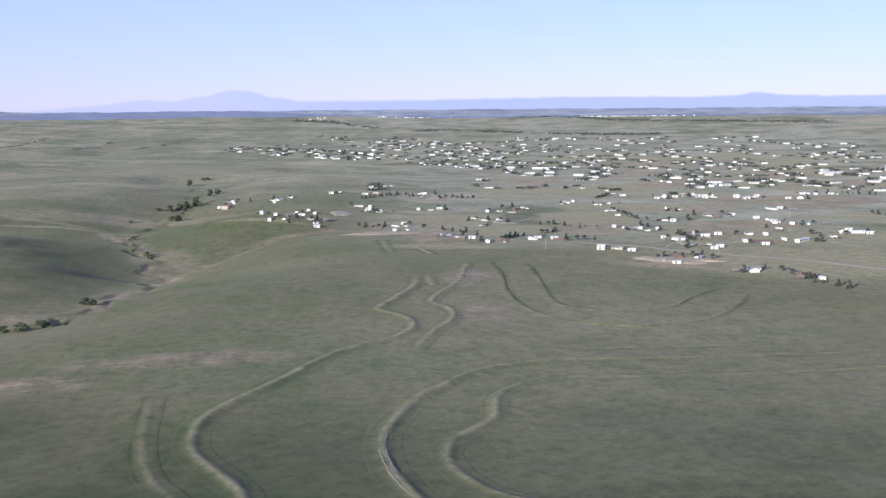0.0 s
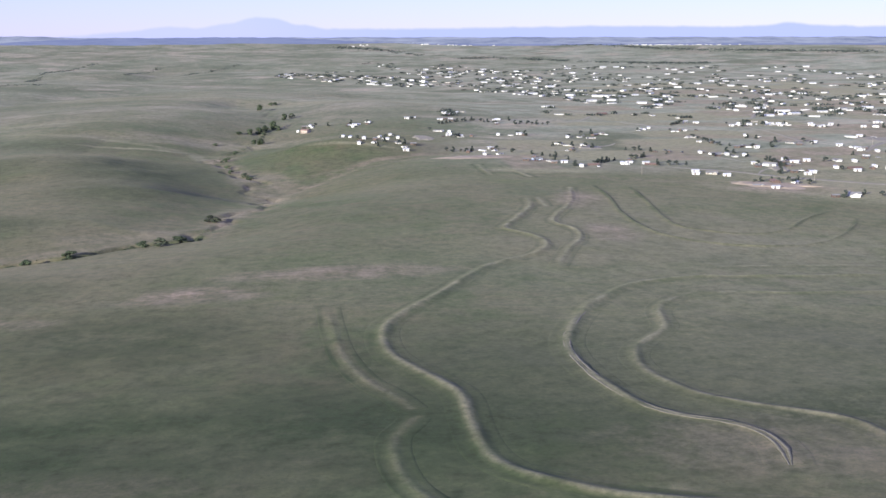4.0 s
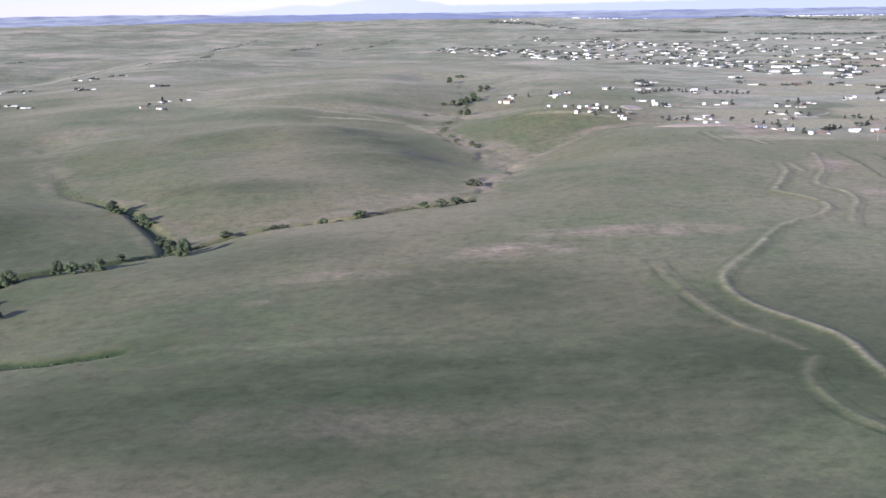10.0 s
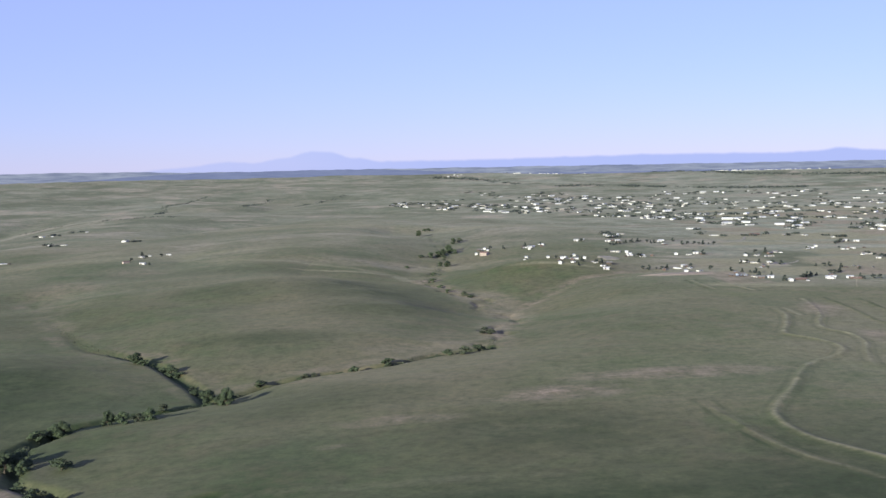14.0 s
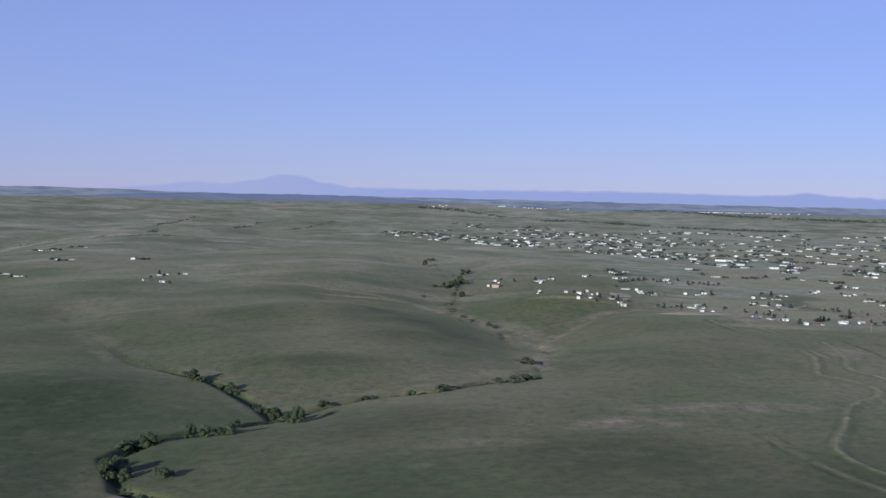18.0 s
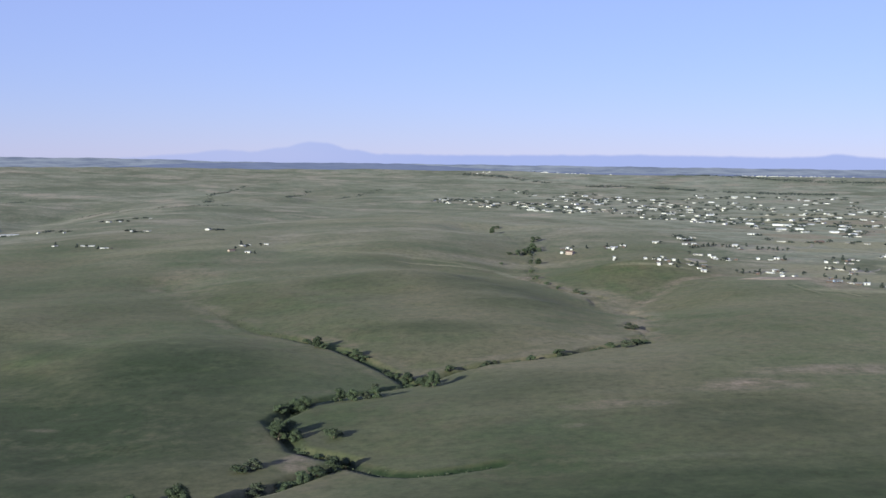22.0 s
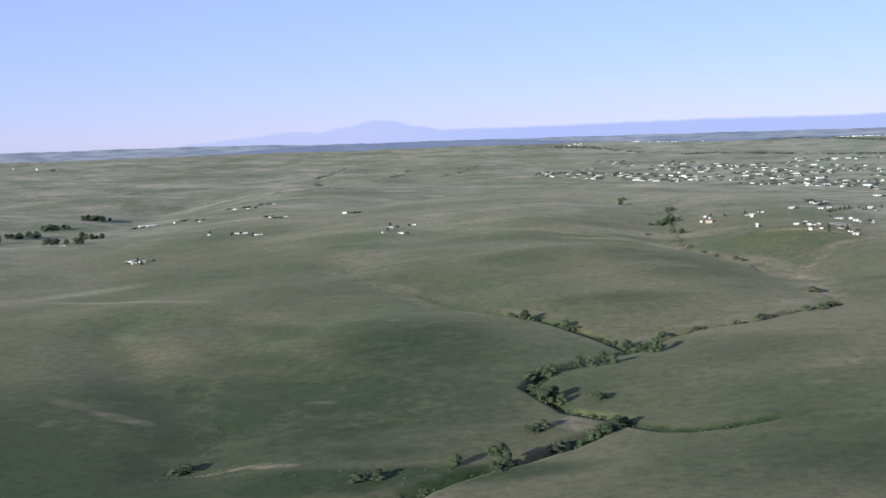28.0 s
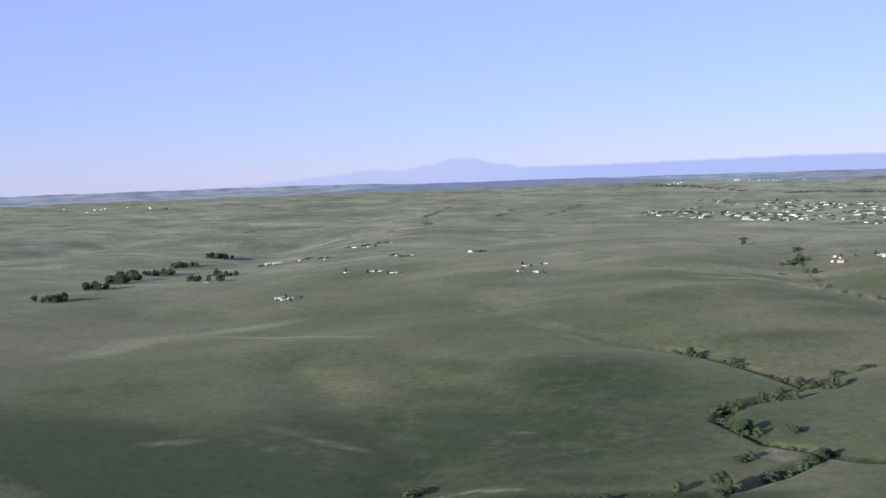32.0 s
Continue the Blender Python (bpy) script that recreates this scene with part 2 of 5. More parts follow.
WHITE = speckled("white_siding", (0.76, 0.745, 0.71), (0.60, 0.585, 0.55), 0.7, 0.6, vary=0.16)
CREAM = speckled("cream_siding", (0.62, 0.57, 0.50), (0.50, 0.46, 0.40), 0.7, 0.7, vary=0.12)
ROSE = speckled("rose_stucco", (0.48, 0.39, 0.34), (0.38, 0.31, 0.27), 0.7, 0.8, vary=0.1)
RUST = speckled("red_brown_boards", (0.150, 0.108, 0.092), (0.10, 0.07, 0.06), 1.2, 0.85, vary=0.15)
BLUE = speckled("blue_grey_siding", (0.36, 0.42, 0.52), (0.28, 0.33, 0.42), 0.8, 0.6, vary=0.1)
ROOF_PALE = speckled("pale_metal_roof", (0.66, 0.655, 0.64), (0.50, 0.495, 0.49), 0.5, 0.45, 0.1, vary=0.25)
ROOF_GREY = speckled("grey_shingles", (0.26, 0.25, 0.24), (0.16, 0.155, 0.15), 1.6, 0.9, vary=0.25)
ROOF_RED = speckled("red_shingles", (0.21, 0.14, 0.115), (0.15, 0.10, 0.085), 1.6, 0.85, vary=0.15)
GLASS = speckled("dark_window_glass", (0.05, 0.06, 0.07), (0.03, 0.035, 0.04), 1.0, 0.1)
TIMBER = speckled("weathered_timber", (0.33, 0.29, 0.24), (0.2, 0.17, 0.14), 2.0, 0.9)
RUBBER = speckled("black_rubber", (0.03, 0.03, 0.03), (0.02, 0.02, 0.02), 4.0, 0.8)


# ---- the lie of the land ----
CREEK = [(-350, 1690), (-293, 1427), (-298, 1313), (-292, 1218), (-302, 1110), (-243, 980), (-222, 900), (-203, 870), (-222, 750), (-222, 677), (-255, 660),
         (-281, 632), (-332, 610), (-354, 591), (-377, 559), (-430, 492), (-440, 455), (-416, 395), (-388, 372), (-417, 326), (-447, 303), (-490, 260), (-560, 180)]
BRANCH = [(-222, 900), (-150, 1050), (-80, 1100)]
SIDE_CREEK = [(-667, 1012), (-591, 870), (-508, 728), (-442, 669), (-392, 595), (-377, 560)]
HILLS = [
    (-1250, 1700, -26.6), (-1450, 2250, -31.8), (-950, 950, -16.8), (-950, 1400, -5.0), (-780, 450, -13.1), (-780, 1700, 11.6),
    (-700, 750, -2.2), (-660, 1250, 3.4), (-560, 350, 5.4), (-480, 900, -2.6), (-450, 600, -5.7), (-430, 330, -8.8),
    (-350, 1250, 4.5), (-330, 1650, 23.9), (-250, 850, 0.1), (-200, 480, -4.1), (-100, 700, 9.9), (-100, 1150, -3.9),
    (0, 350, 3.5), (60, 850, 5.2), (200, 700, -17.8), (220, 1000, 0.4), (-1150, 3100, 20.0), (300, 1500, 1.0),
    (-700, 100, -24.4), (-150, 2000, -4.4),
]


RIDGES = [
    ([(-600, 1010), (-520, 960), (-425, 1000)], 3.0, 75), ([(-425, 1000), (-360, 930), (-310, 850)], 4.5, 66), ([(-520, 880), (-450, 800), (-400, 730)], 2.5, 40),
    ([(-215, 1130), (-170, 1120), (-120, 1105)], 3.0, 45), ([(-640, 620), (-560, 600), (-480, 640)], 3.0, 60),
]


def off_line(x, y, line):
    """Distance from a line of the plan, and how far along it, from 0 to 1."""
    best, along = np.full(np.shape(x), 1e9), np.zeros(np.shape(x))
    for n, ((ax, ay), (bx, by)) in enumerate(zip(line, line[1:])):
        t = np.clip(((x - ax) * (bx - ax) + (y - ay) * (by - ay)) / ((bx - ax) ** 2 + (by - ay) ** 2), 0, 1)
        d = np.hypot(x - ax - t * (bx - ax), y - ay - t * (by - ay))
        along, best = np.where(d < best, (n + t) / (len(line) - 1), along), np.minimum(d, best)
    return best, along


def lattice(i, j):
    h = np.sin(i * 127.1 + j * 311.7) * 43758.5453
    return h - np.floor(h)


def bumps(x, y, size):
    """Smooth chance heights from 0 to 1 on a lattice of that size."""
    u, v = x / size, y / size
    i, j = np.floor(u), np.floor(v)
    a, b = u - i, v - j
    a, b = a * a * (3 - 2 * a), b * b * (3 - 2 * b)
    return (lattice(i, j) * (1 - a) + lattice(i + 1, j) * a) * (1 - b) + (lattice(i, j + 1) * (1 - a) + lattice(i + 1, j + 1) * a) * b


def relief(x, y):
    """Spurs and draws of the grassy hills."""
    w, q = x + 60 * bumps(x, y, 170.0), y + 60 * bumps(x + 900, y, 170.0)
    spurs = np.abs(2 * bumps(w, q * 0.8, 230.0) - 1) + 0.5 * np.abs(2 * bumps(w, q, 110.0) - 1)
    near = np.clip((y - 650) / 500, 0, 1) * np.clip((120 - x) / 300, 0.15, 1)
    broad = np.abs(2 * bumps(w, q, 520.0) - 1)
    near = np.maximum(near, 0.55 * np.clip((-470 - x) / 120, 0, 1) * np.clip((y - 380) / 150, 0, 1))
    z = near * 5.5 * (spurs - 0.75) + np.clip((y - 1400) / 700, 0, 1) * np.clip((300 - x) / 600, 0.2, 1) * 32 * (broad - 0.5)
    for cx, cy, size, rise in ((-400, 890, 130, 1.5), (-190, 1140, 65, 7), (-790, 730, 120, 6), (-350, 1010, 95, 4), (-560, 640, 70, 4)):
        z = z + rise * np.exp(-((x - cx) ** 2 + (y - cy) ** 2) / size**2)
    for line, deep, wide in zip(DRAWS, (4.0, 3.0), (30, 34)):
        z = z - deep * np.exp(-((off_line(x, y, line)[0] / wide) ** 2))
    keep = 1 - np.exp(-((np.minimum(off_line(x, y, CREEK)[0], off_line(x, y, SIDE_CREEK)[0]) / 70) ** 2))
    for line, rise, wide in RIDGES:
        z = z + keep * rise * np.exp(-((off_line(x, y, line)[0] / wide) ** 2))
    return z


def height(x, y, carved=False):
    x, y = np.asarray(x, float), np.asarray(y, float)
    z = 34.6 + 0.6 * np.tanh(x / 900)
    for cx, cy, rise in HILLS:
        z = z + rise * np.exp(-((x - cx) ** 2 + (y - cy) ** 2) / 320.0**2)
    (dc, ac), (ds, as_), (db, _) = off_line(x, y, CREEK), off_line(x, y, SIDE_CREEK), off_line(x, y, BRANCH)
    w = np.clip((y - 500) / 400, 0, 1)
    z = z - (3 + 12 * w) * np.exp(-((dc / (50 + 40 * w)) ** 2)) - 4 * np.exp(-((ds / 45) ** 2)) - 5 * np.exp(-((db / 40) ** 2)) + relief(x, y)
    if carved:
        wob = np.sin(x * 0.11 + y * 0.07) * 1.6 + np.sin(x * 0.037 - y * 0.05) * 1.5
        deep = 3.8 * np.clip((ac - 0.36) * 14, 0.42, 1)
        upper = np.clip((y - 660) / 60, 0, 1)
        dm = off_line(x + upper * (9 * np.sin(y * 0.075) + 4 * np.sin(y * 0.19 + x * 0.05)), y, CREEK)[0]
        z = z - deep * np.exp(-(((dm + wob * 0.5) / (4.5 - 1.0 * upper)) ** 4)) - 2.3 * np.clip((as_ - 0.1) * 2.5, 0.15, 1) * np.exp(-(((ds + wob * 0.4) / 3.8) ** 4))
        z = z - 0.7 * np.exp(-(((db + wob * 0.6) / 3.6) ** 4))
        z = z - 2.0 * np.exp(-((off_line(x, y, GULLY)[0] / 4.0) ** 4))
        z = z + 0.9 * (bumps(x, y, 34.0) - 0.5) + 0.4 * (bumps(x + 70, y, 13.0) - 0.5)
    r = np.hypot(x + 230, y + 100)
    k = np.minimum(np.clip((r - 3300) / 1400, 0, 1), 0.78 - 0.08 * np.tanh((np.degrees(np.arctan2(x + 230, y + 100)) + 1) / 3))
    far = 150 - ((1 - k) * 112 / 3300 + k * 17 / 4700) * r
    s = np.clip((r - 3000) / 700, 0, 1)
    s = s * s * (3 - 2 * s)
    return z * (1 - s) + (far + 5 * (bumps(x, y, 420.0) - 0.5)) * s - np.clip(r - 4400, 0, 700) * 0.3


DRAWS = [[(-775, 690), (-766, 619), (-700, 520), (-648, 447), (-605, 385), (-593, 319)], [(-700, 690), (-678, 650), (-640, 560), (-605, 496), (-557, 438), (-520, 380)]]
GULLY = [(-388, 366), (-368, 346), (-356, 341), (-340, 342), (-320, 350)]


def ground_z(x, y):
    return float(height(x, y, True))


def axis_lines(marks):
    """Grid lines: (from, to, step) stretches end to end."""
    out = []
    for a, b, step in marks:
        out.extend(np.linspace(a, b, max(2, int(round((b - a) / step)) + 1))[:-1])
    return np.array(out + [marks[-1][1]])


def smooth_line(line, step):
    """The line with rounded corners, at even steps."""
    p = np.array(line, float)
    for _ in range(3):
        q = np.empty((2 * len(p) - 2, 2))
        q[0::2], q[1::2] = 0.75 * p[:-1] + 0.25 * p[1:], 0.25 * p[:-1] + 0.75 * p[1:]
        p = np.vstack([p[:1], q, p[-1:]])
    s = np.r_[0, np.cumsum(np.hypot(*np.diff(p, axis=0).T))]
    t = np.arange(0, s[-1], step)
    return np.stack([np.interp(t, s, p[:, 0]), np.interp(t, s, p[:, 1])], -1)


PATCHES = [  # x, y, half-length, half-width, turn, soil, rich grass and painted shade, dried grass and painted light
    (-182, 500, 34, 17, 10, 0.85, 0, 0), (-120, 541, 52, 15, 8, 0.8, 0, 0), (18, 790, 16, 45, 0, 0.8, 0, 0), (25, 665, 16, 30, 0, 0.7, 0, 0),
    (-261, 458, 30, 10, 5, 0.6, 0, 0), (-288, 415, 14, 5, 8, 0.45, 0, 0), (-240, 352, 100, 8, 3, 0, 0, 0.3), (-200, 322, 130, 17, 3, 0, 0.8, 0),
    (-200, 265, 110, 26, 0, 0.36, 0, 0), (-770, 404, 22, 9, 20, 0.5, 0, 0), (-666, 409, 30, 7, -30, 0.5, 0, 0), (-710, 440, 36, 9, -35, 0.36, 0, 0),
    (-735, 335, 175, 62, -30, 0, 1.9, 0), (-540, 450, 50, 60, 20, 0, 1.1, 0), (-520, 330, 60, 24, 0, 0, 0.8, 0), (-557, 438, 14, 5, -20, 0.36, 0, 0), (-552, 311, 10, 3, -5, 1.3, 0, 0), (-578, 312, 28, 3, 12, 0.6, 0, 0.4), (-330, 520, 80, 60, 0, 0, 0.6, 0), (-470, 290, 60, 16, 0, 0, 1.2, 0), (-530, 285, 70, 20, 0, 0, 1.2, 0),
    (-640, 640, 80, 20, -42, 0, 0.6, 0), (-640, 560, 90, 16, -55, 0, 0, 0.2), (-590, 520, 120, 26, -42, 0, 0.75, 0), (-600, 420, 190, 120, 0, 0, 1.0, 0), (-560, 400, 60, 30, -30, 0, 1.0, 0), (-754, 640, 40, 14, -50, 0, 0, 0.4),
    (-655, 1060, 45, 60, 0, 0.42, 0, 0), (-585, 860, 22, 80, 32, 0.36, 0, 0.3), (-450, 860, 90, 26, 25, 0, 0.4, 0), (-320, 850, 55, 60, 0, 0, 0.6, 0),
    (-380, 720, 60, 25, 0, 0, 0.6, 0), (-212, 890, 22, 80, 8, 0.55, 0, 0.5), (-235, 985, 30, 60, 20, 0.52, 0, 0.5), (-150, 1030, 70, 13, 30, 0.42, 0, 0.3), (-262, 690, 60, 18, 25, 0.45, 0, 0.4), (-224, 770, 16, 60, 0, 0.42, 0, 0.4), (80, 560, 190, 330, 0, 0, 0, 0.5), (-340, 1250, 140, 40, 10, 0.5, 0, 0.7), (-700, 1300, 160, 40, 15, 0, 0, 0.6),
    (-300, 640, 70, 12, 30, 0.45, 0, 0.3), (-411, 370, 9, 15, 10, 0.9, 0, 0.2), (-190, 1085, 55, 42, 0, 0, 0.25, 0), (-620, 850, 140, 120, 0, 0, 0.5, 0), (-780, 1000, 160, 160, 0, 0, 0.45, 0), (-430, 1230, 120, 60, 0, 0.25, 0.3, 0), (60, 905, 110, 18, -10, 0.3, 0, 0), (180, 880, 45, 22, 0, 0.9, 0, 0),
    (70, 330, 60, 26, 0, 0, 1.2, 0), (110, 400, 90, 40, 0, 0, 0.9, 0), (-420, 1750, 380, 50, -12, 0.35, 0, 0.7), (-250, 1850, 200, 90, 0, 0.3, 0, 0.3),
    (-900, 900, 70, 20, 60, 0, 0, 0.9), (-970, 760, 90, 24, 80, 0, 0, 0.9), (-520, 1150, 160, 50, 0, 0, 0.5, 0), (-620, 1180, 60, 40, 0, 0.4, 0, 0),
    # (-335, 985) paints the spur's shaded face, (-100, 520) the low sun's grazing light.
    (-450, 1210, 150, 6, -22, 0, 0, 0.8), (90, 1180, 40, 140, 0, 0, 0.7, 0), (270, 960, 60, 40, 0, 0.35, 0, 0), (-100, 420, 60, 40, 0, 0, 0.4, 0), (-190, 345, 100, 70, 0, 0, 0.5, 0), (85, 430, 60, 34, 0, 0, 0.85, 0), (30, 300, 60, 30, 0, 0.4, 0, 0), (-290, 370, 80, 100, 0, 0, 0.4, 0), (-520, 560, 70, 120, 10, 0, 0.95, 0), (-500, 420, 60, 90, 0, 0, 0.8, 0), (-20, 380, 100, 80, 0, 0, 0.8, 0), (-60, 320, 110, 50, 0, 0, 0.9, 0), (-230, 280, 140, 55, 0, 0, 0.85, 0), (-190, 425, 70, 55, 0, 0, 0.7, 0), (-100, 520, 110, 130, 0, 0, 0, 0.35), (-335, 985, 70, 105, 8, 0, 0.85, 0), (-470, 960, 60, 60, 0, 0, 0.5, 0), (-388, 1159, 58, 6, 3, 0.2, 0, 1.0), (-322, 1135, 8, 34, 25, 0.2, 0, 0.9), (-165, 1112, 46, 5, -8, 0, 0, 0.9),
    (-480, 1700, 170, 14, -8, 0.55, 0, 0.5), (-560, 1850, 230, 16, -5, 0.55, 0, 0.6), (-400, 1600, 130, 12, -10, 0.5, 0, 0.3), (-330, 1900, 120, 14, 4, 0.5, 0, 0.4), (-760, 1450, 120, 10, 10, 0.3, 0, 0.5), (-560, 1330, 120, 12, 6, 0, 0, 0.6), (-820, 800, 90, 9, -18, 0.2, 0, 0.9), (-620, 960, 50, 40, 0, 0.3, 0, 0.3), (120, 640, 120, 90, 0, 0, 0, 0.6), (270, 890, 120, 75, -15, 0.25, 0, 1.2), (180, 880, 60, 30, 0, 0.6, 0, 0.9), (300, 1020, 130, 60, 0, 0, 0, 0.9),
]
field = random.Random(41)
for _ in range(34):
    PATCHES.append((field.uniform(-20, 760), field.uniform(930, 2500), field.uniform(22, 70), field.uniform(14, 40), field.choice((0, 8, -12, 85)), field.choice((0, 0, 0.5, 0.7)), 0, field.choice((0.6, 0.9, 1.1))))


PARCELS = []  # fenced fields among the houses, with straight edges
plot = random.Random(77)
for _ in range(80):
    far_off = plot.uniform(0, 1)
    PARCELS.append((plot.uniform(-60, 520) + 250 * far_off, 1010 + 1500 * far_off**1.4, plot.uniform(25, 60) * (1 + far_off), plot.uniform(20, 45) * (1 + far_off), plot.choice((8, 10, 12, 98)), plot.choice((0, 0, 0, 0.8)), plot.choice((0, 0, 0, 0.6)), plot.choice((0, 0.9, 1.3))))


TRACK_MAIN = [(193, 575), (142, 562), (83, 547), (55, 543), (27, 529), (10, 509), (-7, 474), (-16, 444), (-22, 416), (-22, 397), (-19, 375), (-13, 353), (-5, 333), (5, 323), (18, 316), (26, 306), (28, 293), (26, 278)]
BANK_MAIN = [(-19, 784), (-17, 754), (-26, 710), (-39, 668), (-34, 658), (-16, 636), (-16, 616), (-20, 593), (-36, 575), (-52, 552), (-64, 517), (-74, 486), (-86, 458), (-92, 441), (-92, 421), (-88, 398), (-81, 383), (-70, 365)]
BANK_G = [(44, 507), (27, 484), (19, 463), (20, 434), (7, 414), (0, 395), (1, 377), (7, 357), (18, 342), (32, 331), (53, 322), (62, 301), (62, 280)]
BANK_WEST = BANK_MAIN + [(-60, 346), (-58, 319), (-54, 291), (-45, 276), (-27, 264), (-5, 256), (30, 250)]
CONTOUR_BANKS = [
    [(16, 850), (11, 766), (-7, 709), (-8, 685), (6, 668), (4, 632), (-5, 607), (-15, 552)],
    [(35, 862), (41, 793), (39, 733), (46, 681), (65, 645), (100, 631), (135, 647), (169, 689), (196, 754)],
    [(61, 856), (65, 782), (64, 704), (76, 681), (109, 678), (138, 701), (162, 750), (187, 782)],
    [(230, 545), (176, 530), (142, 521), (101, 510), (49, 503)],
    [(-51, 983), (-39, 904)], [(-28, 974), (-8, 898)],
    [(-118, 470), (-107, 405), (-95, 367), (-82, 346), (-75, 330)],
    [(-75, 324), (-76, 318), (-81, 306), (-77, 278), (-69, 258), (-59, 249), (-47, 240), (-22, 225)],
    [(-11, 790), (-8, 752)], [(150, 590), (100, 580), (60, 566)],
]


def cover_at(gx, gy):
    """What colours a place: bare soil, rich grass with painted shade, dried grass with painted light, sagebrush with
    painted haze, each from 0 up.
    """
    soil, lush_and_shade, dry_and_lit = (np.zeros(gx.shape) for _ in range(3))
    for px, py, a, b, turn, s, l, d in PATCHES:
        reach = 2.2 * max(a, b)
        box = (np.abs(gx - px) < reach) & (np.abs(gy - py) < reach)
        if not box.any():
            continue
        x, y = gx[box], gy[box]
        c, n = math.cos(radians(turn)), math.sin(radians(turn))
        u, v = ((x - px) * c + (y - py) * n) / a, (-(x - px) * n + (y - py) * c) / b
        f = np.exp(-((u * u + v * v) ** 1.3) * 0.7)
        soil[box], lush_and_shade[box], dry_and_lit[box] = np.maximum(soil[box], s * f), np.maximum(lush_and_shade[box], l * f), np.maximum(dry_and_lit[box], d * f)
    for px, py, a, b, turn, s, l, d in PARCELS:
        c, n = math.cos(radians(turn)), math.sin(radians(turn))
        u, v = ((gx - px) * c + (gy - py) * n) / a, (-(gx - px) * n + (gy - py) * c) / b
        f = np.exp(-((u**8 + v**8)))
        soil, lush_and_shade, dry_and_lit = np.maximum(soil, s * f), np.maximum(lush_and_shade, l * f), np.maximum(dry_and_lit, d * f)
    dc, ds = off_line(gx, gy, CREEK)[0], off_line(gx, gy, SIDE_CREEK)[0]
    side = np.sin(gx * 0.031) * np.sin(gy * 0.043)
    soil = np.maximum(soil, 0.40 * np.exp(-((np.minimum(dc, ds) - 13) / 12) ** 2) * (0.6 + 0.5 * side))
    # Creek beds and gully: green growth, with the cut banks' shade painted in.
    lush_and_shade = np.maximum(lush_and_shade, np.where(gy > 690, 0.55, 1.3) * np.exp(-((np.minimum(dc, ds) / 3.4) ** 2)) * (0.35 + 0.9 * bumps(gx, gy, 16.0)))
    lush_and_shade = np.maximum(lush_and_shade, 1.3 * np.exp(-((off_line(gx, gy, GULLY)[0] / 5) ** 2)))
    upper = np.clip((gy - 640) / 80, 0, 1) * np.clip((1250 - gy) / 120, 0, 1)
    db = off_line(gx, gy, BRANCH)[0]
    soil = np.maximum(soil, upper * (0.35 + 0.75 * bumps(gx, gy, 26.0)) * np.maximum(0.75 * np.exp(-((dc / 17) ** 2)), 0.7 * np.exp(-((db / 11) ** 2))))
    for line in DRAWS:
        d = off_line(gx, gy, line)[0]
        lush_and_shade = np.maximum(lush_and_shade, 0.5 * np.exp(-((d / 15) ** 2)))
        dry_and_lit = np.maximum(dry_and_lit, 0.16 * np.exp(-(((d - 44) / 18) ** 2)) * (0.5 + bumps(gx, gy, 40.0)))
    for line in (TRACK_MAIN, BANK_WEST, BANK_G, *CONTOUR_BANKS):
        p = np.array(line)
        box = (gx > p[:, 0].min() - 20) & (gx < p[:, 0].max() + 20) & (gy > p[:, 1].min() - 20) & (gy < p[:, 1].max() + 20)
        if not box.any():
            continue
        d = off_line(gx[box], gy[box], smooth_line(line, 9.0).tolist())[0]
        thin, faint = line in CONTOUR_BANKS[1:3], line in CONTOUR_BANKS[6:8]
        ragged = 0.55 + 0.9 * bumps(gx[box], gy[box], 9.0)
        # Dark bands by the banks: rank grass, with their shadow sides painted in.
        lush_and_shade[box] = np.maximum(lush_and_shade[box] * (1 - 0.6 * np.exp(-((d / 2.2) ** 2)) * (not thin)), (1.05 * np.exp(-((d / 1.9) ** 2)) if thin else 0.62 * np.exp(-(((d - 4.6) / 1.9) ** 2))) * ragged)
        dry_and_lit[box] = np.maximum(dry_and_lit[box], (0 if thin else 0.3 if faint else 0.7) * np.exp(-((d / 2.3) ** 2)) * ragged)
    # Paler with distance as painted haze, and over the settlement's own pale ground.
    haze_and_steppe = np.clip((np.hypot(gx + 230, gy + 100) - 1050) / 1800, 0, 0.9) + 0.8 * np.clip((gx + 120) / 150, 0, 1) * np.clip((gy - 930) / 120, 0, 1) * np.clip((2600 - gy) / 800, 0, 1) + 0.5 * (bumps(gx, gy, 300.0) - 0.5) * (gy > 1000)
    haze_and_steppe = haze_and_steppe * (1 - 0.4 * np.clip((-200 - gx) / 300, 0, 1))
    return np.stack([soil, lush_and_shade, dry_and_lit, np.clip(haze_and_steppe, 0, 1)], -1)


